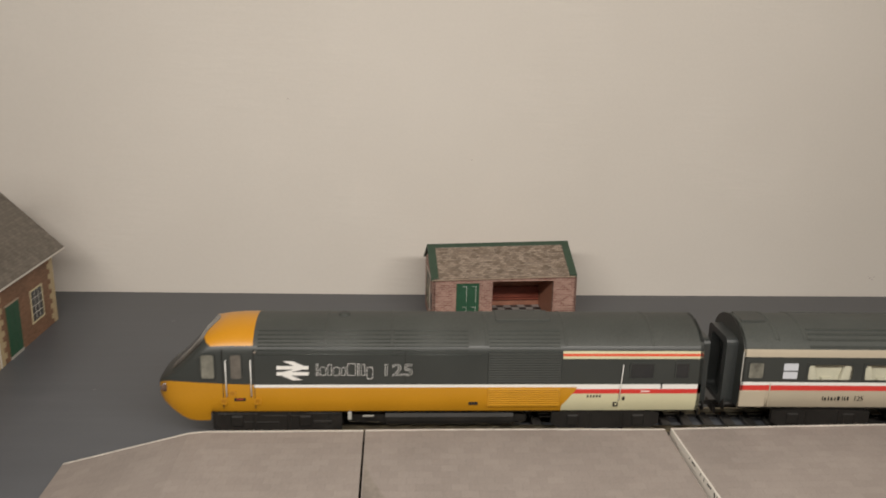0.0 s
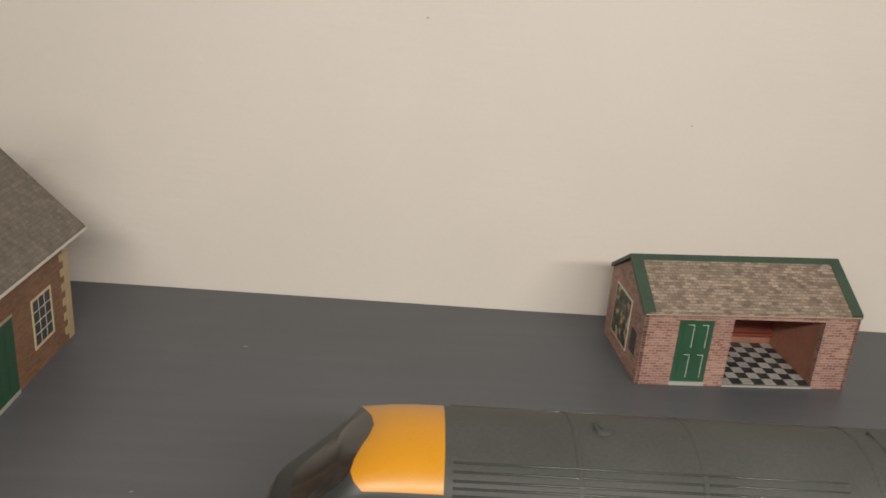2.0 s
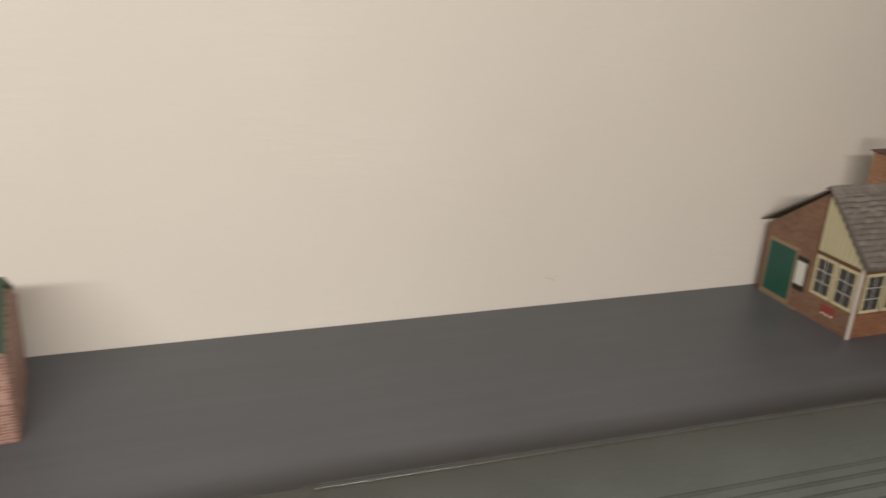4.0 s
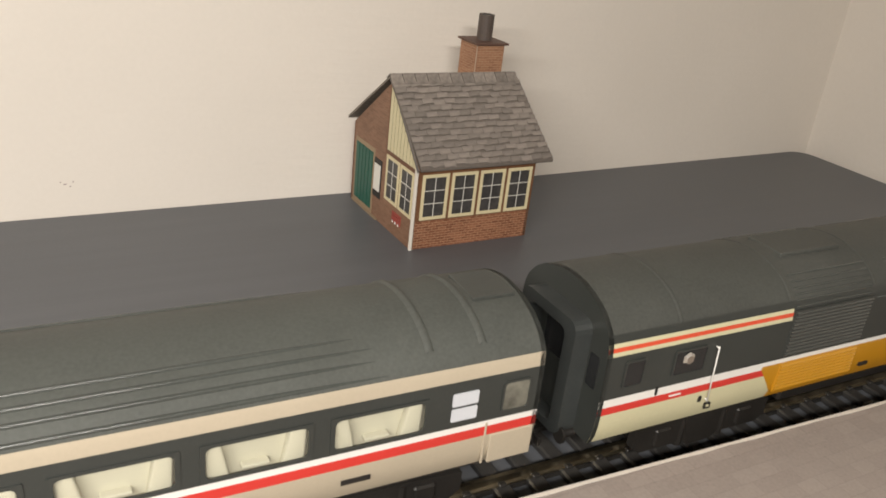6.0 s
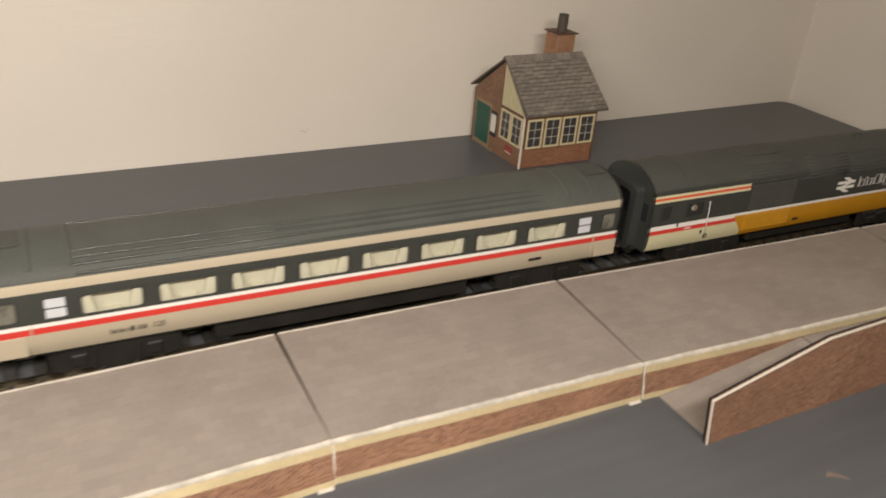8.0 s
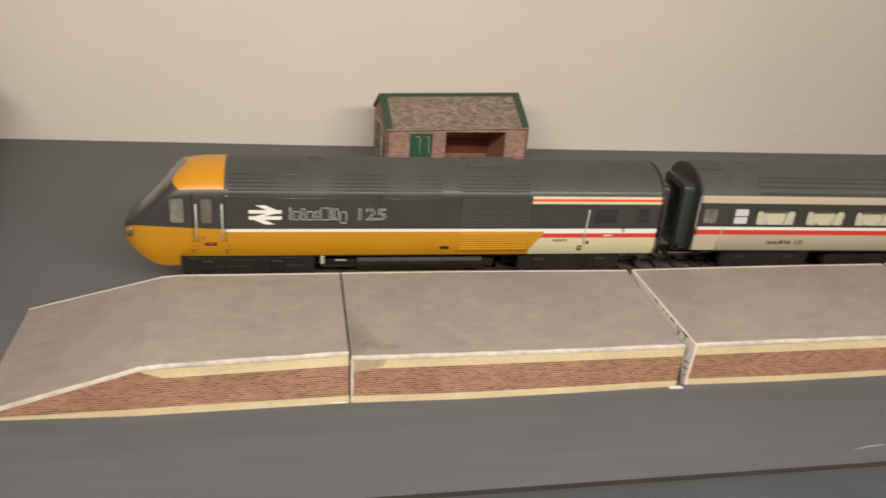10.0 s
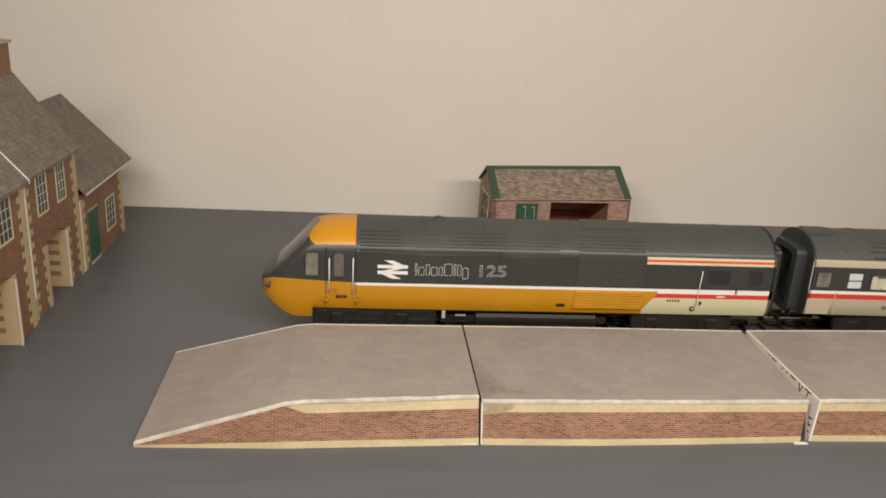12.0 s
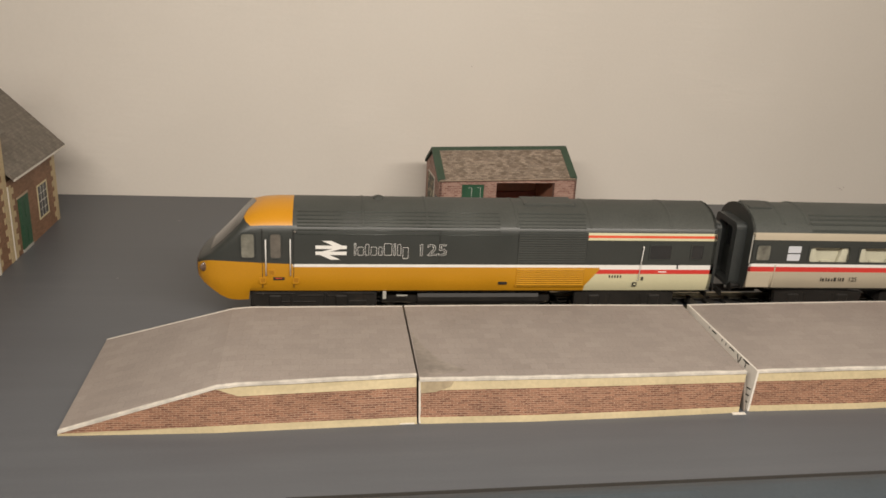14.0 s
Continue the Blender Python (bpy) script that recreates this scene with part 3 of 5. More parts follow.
def side_words(parent, far):
    """The outlined name as plain bars of its letters' sizes, and the outlined number 125 after it."""
    holder = part("name_bars", bmesh.new(), WHITE, parent, "white outlined name in plain bars")
    bm = bmesh.new()
    x = 0.0
    for w, h, dz in ((0.8, 5.4, 0), (2.4, 3.8, 0), (1.6, 5.0, 0), (2.5, 3.8, 0), (1.6, 3.8, 0), (3.4, 5.4, 0), (0.8, 5.4, 0), (1.6, 5.0, 0), (2.4, 5.2, -1.5)):
        ring = rim(round_rect(x, x + w, dz, dz + h, min(w, h) * 0.2, 3), round_rect(x + 0.14, x + w - 0.14, dz + 0.14, dz + h - 0.14, min(w, h) * 0.2 - 0.13 if w > 1 else 0.03, 3), "xz", -0.10, 0.03)
        me = bpy.data.meshes.new("tmp")
        ring.to_mesh(me)
        ring.free()
        bm.from_mesh(me)
        bpy.data.meshes.remove(me)
        x += w + 0.72
    num = lettering("125", 7.4, 0.075)
    xs = [v.co.x for v in num.verts]
    bmesh.ops.transform(num, matrix=Matrix.Diagonal((11.4 / (max(xs) - min(xs)), 1, 1, 1)) @ Matrix.Translation((-min(xs), 0, 0)), verts=num.verts)
    m = at_mm(68.0, -0.02, 32.4) if not far else at_mm(91.5, 36.02, 32.4, 0, 0, 180)
    me = mesh_of("name_bars", bm, WHITE)
    holder.data = me
    holder.matrix_basis = m
    part("number", num, WHITE, holder, "white outlined number 125", at=at_mm(27.8, -0.02, 0))


def power_car(name, x, y, rz, label):
    car = thing(name, x, y, 0, label, "model locomotive", "cars of the train", rz)
    car.scale = (1.0176, 1, 1)
    grid = power_car_grid()
    full = both_sides(A_ROWS)
    nrow = len(full) - 1

    def kind_of(i, k):
        k = min(k, nrow - 1 - k)
        cab = i < CAB
        if cab:
            if i < 2:
                return 8
            if k < 6:
                return 1
            return 5 if (i >= 9 and k >= 14) else 0
        slant = CAB + 5
        if i < slant:
            low = 1 if k < 5 else (2 if k == 5 else 0)
        else:
            low = 3 if k < 3 else (4 if k == 3 else (2 if k < 6 else 0))
        if low == 0 and i >= CAB + 4 and k in (10, 11, 12):
            return 6 if k == 11 else 3
        return low if low else (7 if k >= 14 else 0)
    body = part("body", loft(grid, kind_of), [GREY, YELLOW, WHITE, CREAM, RED, YROOF, ORANGE, LOCOROOF, LENS], car, "grey, yellow and cream painted bodyshell", smooth=True)
    tip = bmesh.new()
    tip.faces.new([tip.verts.new(p) for p in grid[0]][::-1])
    part("nose_face", tip, RUBBER, body, "dark bumper panel at the nose tip")
    end = bmesh.new()
    prism(end, [(yy, zz) for yy, zz in full], "yz", 226.6, 228.0)
    part("rear_end", end, GREY, body, "dark grey flat rear end")
    part("windscreen", loft(power_car_grid(0.16), lambda i, k: 0, lambda i, k: 4 <= i < 9 and 16 <= k < nrow - 18), SCREEN, car, "sloping smoky windscreen", smooth=True)
    for yy in (4.0, 32.0):
        hl = bmesh.new()
        bmesh.ops.create_uvsphere(hl, u_segments=14, v_segments=9, radius=1.0, matrix=Matrix.Translation((7.0, yy + (0.2 if yy < 18 else -0.2), 25.8)) @ Matrix.Rotation(radians(38 if yy < 18 else -38), 4, "Z") @ Matrix.Diagonal((3.2, 0.8, 2.2, 1)))
        part("headlight", hl, LENS, car, "brown tinted headlight cluster", smooth=True)
    for far in (False, True):
        ys = 36.0 if far else 0.0
        out = 1 if far else -1
        side_pane(car, 21.9, 27.0, 31.2, 41.6, DOORPANE, far, 0.9, rim_m=GREY, label="grey cab side window")
        side_pane(car, 33.6, 37.8, 31.0, 41.6, SMOKE, far, 0.9, rim_m=GREY, label="grey cab door window")
        side_pane(car, 197.6, 207.2, 31.2, 37.6, DARKGLASS, far, 0.5, rim_m=GREY, label="dark luggage van window")
        side_pane(car, 216.8, 222.0, 31.2, 37.7, DARKGLASS, far, 0.5, rim_m=GREY, label="dark small window")
        plate = side_pane(car, 34.5, 39.2, 21.0, 22.3, INK, far, 0.2, name="step_plate", label="black step plate")
        part("print_bar", boxed(35.4, 38.2, *sorted((ys + out * 0.06, ys + out * 0.16)), 21.7, 22.0), ORANGE, plate)
        for cx, cz in ((30.3, 20.8), (33.9, 24.4), (43.9, 20.8)):
            side_pane(car, cx - 0.9, cx + 0.9, cz - 0.9, cz + 0.9, YDARK, far, 0.2, proud=0.18, rim_m=YELLOW, name="access_cover", label="small square yellow cover")
        side_pane(car, 130.5, 134.3, 19.0, 20.2, INK, far, 0.2, name="step_plate", label="black step plate")
        if not far:
            for n in range(5):
                side_pane(car, 180.0 + n * 1.28, 180.65 + n * 1.28, 22.2, 23.4, INK, far, 0.1, proud=0.06, name="number_bar", label="small black number as plain bars")
        hole = side_pane(car, 191.2, 193.2, 18.2, 20.0, INK, far, 0.2, proud=0.2, name="step_hole", label="black edged step hole")
        part("step_plate", boxed(191.8, 192.7, *sorted((ys + out * 0.1, ys + out * 0.26)), 18.8, 19.5), CREAM, hole)
        side_pane(car, 194.9, 196.0, 20.9, 22.6, INK, far, 0.2, proud=0.1, name="latch")
        side_pane(car, 202.6, 206.4, 24.8, 25.3, WHITE, far, 0.1, proud=0.05, name="small_label", label="faint white maker's bar")
        side_pane(car, 210.8, 211.4, 26.6, 28.9, INK, far, 0.1, proud=0.3, name="lamp_iron", label="tiny black lamp iron")
        for rx, z0, z1 in ((31.7, 23.2, 39.4), (41.7, 23.2, 39.6), (193.4, 21.0, 37.3)):
            rail = bmesh.new()
            lean = 0.9 if rx > 100 else 0.0
            rod(rail, (rx, ys + out * 0.75, z0), (rx + lean, ys + out * 0.75, z1), 0.18 if rx > 100 else 0.25, 8)
            for z in (z0 + 0.4, z1 - 0.4):
                rod(rail, (rx + (lean if z > 30 else 0), ys - out * 0.3, z), (rx + (lean if z > 30 else 0), ys + out * 0.75, z), 0.26, 6)
            part("handrail", rail, WHITE, car, "thin white handrail", smooth=True)
        for sx, z0, z1 in ((30.2, 17.5, 44.0), (43.0, 17.5, 44.0), (104.1, 28.6, 43.4)):
            part("panel_seam", boxed(sx - 0.12, sx + 0.12, *sorted((ys - out * 0.3, ys + out * 0.06)), z0, z1), INK, car)
        slat = mesh_of("slat", prismed([(0, 0), (-0.55, 0.25), (-0.55, 0.5), (0, 0.8)] if not far else [(0, 0), (0, 0.8), (0.55, 0.5), (0.55, 0.25)], "yz", 138.4, 168.4), LOUVREY)
        slat2 = mesh_of("slat", prismed([(0, 0), (-0.36, 0.22), (-0.36, 0.42), (0, 0.8)] if not far else [(0, 0), (0, 0.8), (0.36, 0.42), (0.36, 0.22)], "yz", 138.4, 168.4), LOUVRE)
        grille = part("louvre_panel", boxed(138.0, 168.8, *sorted((ys - out * 0.4, ys + out * 0.1)), 17.9, 26.6, 0.1), YELLOW, car, "yellow louvred grille panel")
        for n in range(8):
            piece("slat", slat, grille, at_mm(0, ys + out * 0.08, 18.5 + n * 1.0))
        grille2 = part("louvre_panel", boxed(138.0, 168.8, *sorted((ys - out * 0.6, ys + out * 0.1)), 28.6, 42.6, 0.1), GREY, car, "grey louvred grille panel")
        for n in range(12):
            piece("slat", slat2, grille2, at_mm(0, ys + out * 0.08, 29.2 + n * 1.1))
        # long ribs on the shoulder of the roof
        for n, (ry, rz2) in enumerate(((0.45, 41.6), (0.78, 43.3), (1.45, 44.8), (2.3, 46.1), (3.3, 47.3), (4.7, 48.6), (6.4, 49.8))):
            yy = 36 - ry if far else ry
            x1 = 130.0 if n > 0 else 136.0
            rib = rod(rod(bmesh.new(), (44.5, yy, rz2 + 0.02), (100, yy, rz2 + 0.02), 0.3, 10), (100, yy, rz2 + 0.02), (x1, yy, rz2 - 0.04), 0.3, 10, 0.2)
            part("roof_rib", rib, RIBG, car, smooth=True)
            part("roof_rib", boxed(138.5, 168.0, yy - 0.24, yy + 0.24, rz2 - 0.2, rz2 + 0.34, 0.12), RIBG, car)
        part("bolt_head", rod(bmesh.new(), (43.6, ys, 43.0), (43.6, ys + out * 0.7, 43.0), 0.5, 10), SILVER, car, "tiny bright bolt head")
        emblem(car, far)
        side_words(car, far)
    # roof bands, exhaust dome and hatches
    crown = [(yy, zz) for yy, zz in full if zz >= 44.9]
    for bx in (71.0, 98.0, 136.8, 169.6, 206.0):
        bm = bmesh.new()
        lows = [bm.verts.new((xx, 18 + (yy - 18) * 1.012, zz + dz)) for xx, dz in ((bx, 0.02), (bx + 0.3, 0.22), (bx + 1.0, 0.22), (bx + 1.3, 0.02)) for yy, zz in crown]
        n = len(crown)
        for a in range(3):
            for k in range(n - 1):
                bm.faces.new((lows[a * n + k], lows[a * n + k + 1], lows[(a + 1) * n + k + 1], lows[(a + 1) * n + k]))
        part("roof_band", bm, LOCOROOF, car, smooth=True)
    part("exhaust_port", rod(rod(bmesh.new(), (78.5, 18, 52), (78.5, 18, 53.6), 2.6, 16, 2.2), (78.5, 18, 53.6), (78.5, 18, 54.0), 1.3, 12), LOCOROOF, car)
    part("roof_hatch", boxed(142, 165, 12, 24, 51.4, 52.95, 0.3), LOCOROOF, car)
    part("underframe", boxed(80, 156, 6, 30, 7.5, 16, 0.8), BLACK, car, "black equipment box under the floor")
    part("fuel_tank", rod(bmesh.new(), (96, 7.6, 10.6), (150, 7.6, 10.6), 4.2, 14), BLACK, car)
    part("bogie_bracket", boxed(80.5, 82.1, 0.9, 1.9, 11.6, 15.2, 0.2), STEP, car, "small bare metal bracket")
    part("under_label", boxed(86.6, 91.2, 1.6, 1.9, 12.8, 13.4), STEP, car, "tiny white print as a bar")
    for yy in (2.4, 31.8):
        skirt = part("bogie_skirt", prismed([(28.6, 6.4), (78.0, 6.4), (78.0, 15.6), (26.6, 15.6), (25.2, 14.6), (24.8, 12.0), (25.4, 9.0), (26.6, 7.2)], "xz", yy, yy + 1.8), SHINY, car, "glossy black bogie side")
        ya, yb = (yy - 0.5, yy + 0.2) if yy < 18 else (yy + 1.6, yy + 2.3)
        for x0, x1, z0, z1 in ((27.0, 43.5, 13.4, 14.2), (45.0, 62.0, 12.6, 13.3), (63.0, 77.0, 13.6, 14.3), (34.0, 52.0, 9.6, 10.4), (55.5, 57.2, 9.8, 14.4), (41.2, 42.6, 8.8, 13.0), (66.0, 74.0, 9.2, 10.8)):
            part("moulded_bar", boxed(x0, x1, ya, yb, z0, z1, 0.25), SHINY, skirt)
    part("floor_plate", boxed(24, 227, 2.2, 33.8, 14.6, 16.2, 0.2), BLACK, car)
    part("front_skirt", boxed(24.6, 36, 3.0, 33.0, 5.6, 15.2, 0.8), BLACK, car)
    bogie(car, 26, 72)
    bogie(car, 166, 212)
    gangway(car, 228, 1)
    part("end_window", prismed(round_rect(2.6, 6.0, 30, 38.5, 0.4), "yz", 227.8, 228.15), DARKGLASS, car)
    part("end_window", prismed(round_rect(30.0, 33.4, 30, 38.5, 0.4), "yz", 227.8, 228.15), DARKGLASS, car)
    coupling(car, 228, 1)
    return car


power_car("locomotive", -4.0, 0, 0, "grey and yellow express power car beside the platform")
car_b = power_car("locomotive", 744.0, 27.0, 179.2, "grey and yellow express power car at the train's other end")
glint = bmesh.new()
rod(glint, (203.0, 36.1, 35.2), (203.0, 36.75, 35.2), 1.9, 6, 1.2)
part("screw_head", glint, SILVER, car_b, "bright silver screw head in the van window")

C_ROWS = [(1.6, 16.4), (0.6, 19), (0.1, 22), (0, 24.9), (0, 27.3), (0, 28.8), (0, 29.6), (0.05, 33.5), (0.1, 37.2), (0.2, 40.2), (0.4, 42), (0.6, 43.6),
          (1.5, 45.2), (2.8, 46.9), (4.6, 48.4), (7.2, 50), (10.5, 51.2), (14, 52), (18, 52.3)]


def coach(x, y, rz, label):
    car = thing("passenger_coach", x, y, 0, label, "model coach", "cars of the train", rz)
    car.scale = (1.036, 1, 1)
    full = both_sides(C_ROWS)
    nrow = len(full) - 1
    length = 241.5
    wins = [(27.4 + 23.9 * i, 27.4 + 23.9 * i + 19.8) for i in range(8)]
    xs = sorted({0.0, length, 13.0, 228.5, *(v for w in wins for v in w)})
    grid = [[(xx, 18 + (yy - 18), zz) for yy, zz in full] for xx in xs]
    holes = {round(w[0], 3) for w in wins}

    def kind_of(i, k):
        k = min(k, nrow - 1 - k)
        return 1 if k < 3 else 2 if k == 3 else 3 if k == 4 else 4 if k in (9, 10) else 5 if k >= 11 else 0

    def keep(i, k):
        return not (round(xs[i], 3) in holes and min(k, nrow - 1 - k) in (6, 7))
    bm = loft(grid, kind_of, keep)
    body = part("body", bm, [GREY, BEIGE, RED, WHITE, BEIGE, ROOFG], car, "grey and beige coach body with red and white lines", smooth=True)
    for xx in (0.0, length - 1.2):
        part("coach_end", prismed([(yy, zz) for yy, zz in full], "yz", xx, xx + 1.2), GREY, body, "dark grey flat coach end")
    for far in (False, True):
        y0, y1 = (35.75, 36.2) if far else (-0.2, 0.25)
        for a, c in wins:
            w = part("window", rim(round_rect(a - 0.4, c + 0.4, 29.2, 37.6, 0.3), round_rect(a + 0.5, c - 0.5, 29.9, 36.9, 1.3), "xz", y0, y1), GREY, car)
            pane = part("pane", prismed(round_rect(a + 0.4, c - 0.4, 29.8, 37.0, 1.1), "xz", (y0 + y1) / 2 - 0.08, (y0 + y1) / 2 + 0.08), GLASS, w, "clear window pane")
            pane.visible_shadow = False
        for a, c in ((17.4, 23.4), (220.0, 226.0)):
            w = side_pane(car, a, c, 30.4, 33.6, FROST, far, 0.4, label="frosted lavatory window", name="lavatory_window")
            side_pane(car, a, c, 34.2, 37.4, FROST, far, 0.4, label="frosted lavatory window", name="lavatory_window")
        for a, c in ((3.0, 9.0), (232.2, 238.2)):
            side_pane(car, a, c, 30.6, 37.6, DOORPANE, far, 0.9, rim_m=GREY, label="tinted door window", name="door_window")
        ys, out = (36.0, 1) if far else (0.0, -1)
        for a in (12.4, 228.6):
            part("door_edge", boxed(a, a + 0.5, *sorted((ys - out * 0.3, ys + out * 0.22)), 17.4, 28.2, 0.08), BEIGE, car, "raised beige door edge")
        for a in (-0.1,):
            part("end_edge", boxed(a, a + 0.4, *sorted((ys - out * 0.6, ys + out * 0.1)), 28.9, 42.4, 0.08), STEP, car, "pale bare edge at the coach end")
        for a in (0.0, 230.0):
            box_m = boxed(a + 0.2, a + 11.0, *sorted((ys - out * 0.4, ys + out * 0.25)), 17.2, 24.7, 0.15)
            part("door_step_panel", box_m, BEIGE, car)
        m = at_mm(35.4, -0.05, 20.4) if not far else at_mm(206.0, 36.05, 20.4, 0, 0, 180)
        bars = bmesh.new()
        xx = 0.0
        for wd, hh in ((0.5, 2.2), (1.2, 1.6), (0.8, 2.0), (1.2, 1.6), (0.8, 1.6), (1.7, 2.2), (0.5, 2.2), (0.8, 2.0), (1.2, 2.0)):
            box(bars, xx, xx + wd * 0.6, -0.06, 0.03, 0.0, hh * 0.85)
            xx += wd + 0.38
        h = part("name_bars", bars, INK, car, "small black name as plain bars", at=m)
        part("number", lettering("125", 2.9), INK, h, "small black number 125", at=at_mm(13.2, -0.03, 0))
        m = at_mm(197.0, -0.04, 20.6) if not far else at_mm(40.0, 36.04, 20.6, 0, 0, 180)
        part("number_bar", boxed(0, 6.2, -0.06, 0.03, 0, 1.3), INK, car, "small black number as a bar", at=m)
    # inside: floor and seats
    part("interior_floor", boxed(2, length - 2, 2, 34, 18.0, 19.2), SEAT, car, "cream moulded floor")
    for ya in (3.2, 31.8):
        part("inside_screen", boxed(25, 222, ya, ya + 1.0, 19.2, 39.0), SEAT, car, "cream moulded inside screen")
    seat, table = bmesh.new(), bmesh.new()
    prism(seat, [(0, 23.4), (6.2, 23.4), (6.6, 26.6), (4.2, 27.4), (2.9, 34.6), (2.5, 36.2), (1.6, 36.9), (0.2, 36.9), (-0.5, 36.2)], "xz", 0.9, 3.1)
    bmesh.ops.bevel(seat, geom=seat.edges[:], offset=0.4, segments=2, affect="EDGES", profile=0.5)
    box(table, -2.6, 2.6, 1.2, 3.1, 29.2, 30.0, 0.2)
    seat_me, table_me = mesh_of("seat", seat, SEAT, True), mesh_of("table", table, SEAT)
    for a, c in wins:
        mid = (a + c) / 2
        for yo, turn in ((0, 0), (0, 1), (32.0, 0), (32.0, 1)):
            mm = at_mm(mid - 8.9, yo, 0) if not turn else at_mm(mid + 8.9, 4.0 + yo, 0, 0, 0, 180)
            piece("seat", seat_me, car, mm)
        for yo in (0, 31.7):
            piece("table", table_me, car, at_mm(mid, yo, 0))
    # roof ribs, bands and hatches
    for ry, rz2 in ((1.25, 44.6), (3.1, 47.1), (5.2, 48.75), (7.5, 50.05)):
        for yy in (ry, 36 - ry):
            bm = bmesh.new()
            rod(bm, (27.6, yy, rz2), (184, yy, rz2 - 0.1), 0.56, 14, 0.5)
            rod(bm, (184, yy, rz2 - 0.1), (212, yy, rz2 - 0.35), 0.5, 14, 0.15)
            bmesh.ops.delete(bm, geom=[f for f in bm.faces if len(f.verts) > 4], context="FACES")
            part("roof_rib", bm, RIBG, car, smooth=True)
    crown = [(yy, zz) for yy, zz in full if zz >= 46]
    for bx in (13.7, 25.5, 214.1, 226.0):
        bm = bmesh.new()
        n = len(crown)
        lows = [bm.verts.new((xx, 18 + (yy - 18) * 1.012, zz + dz)) for xx, dz in ((bx, 0.0), (bx + 0.4, 0.5), (bx + 1.4, 0.5), (bx + 1.8, 0.0)) for yy, zz in crown]
        for a in range(3):
            for k in range(n - 1):
                bm.faces.new((lows[a * n + k], lows[a * n + k + 1], lows[(a + 1) * n + k + 1], lows[(a + 1) * n + k]))
        part("roof_band", bm, ROOFG, car, smooth=True)
    for a in (2.2, 229.0):
        part("roof_hatch", boxed(a, a + 10.3, 12.0, 24.0, 51.0, 52.38, 0.2), HATCH, car, "dark roof hatch")
    part("underframe", boxed(70, 172, 5, 31, 7.0, 16.6, 0.8), BLACK, car, "black equipment boxes under the floor")
    part("floor_plate", boxed(1, length - 1, 2.2, 33.8, 15.4, 16.8), BLACK, car)
    bogie(car, 16, 58)
    bogie(car, 184, 226)
    gangway(car, 0, -1)
    gangway(car, length, 1, 1.2)
    coupling(car, 0, -1)
    coupling(car, length, 1)
    return car


coach(245.6, 1.2, -1.07, "beige and dark grey coach with lit cream seats")


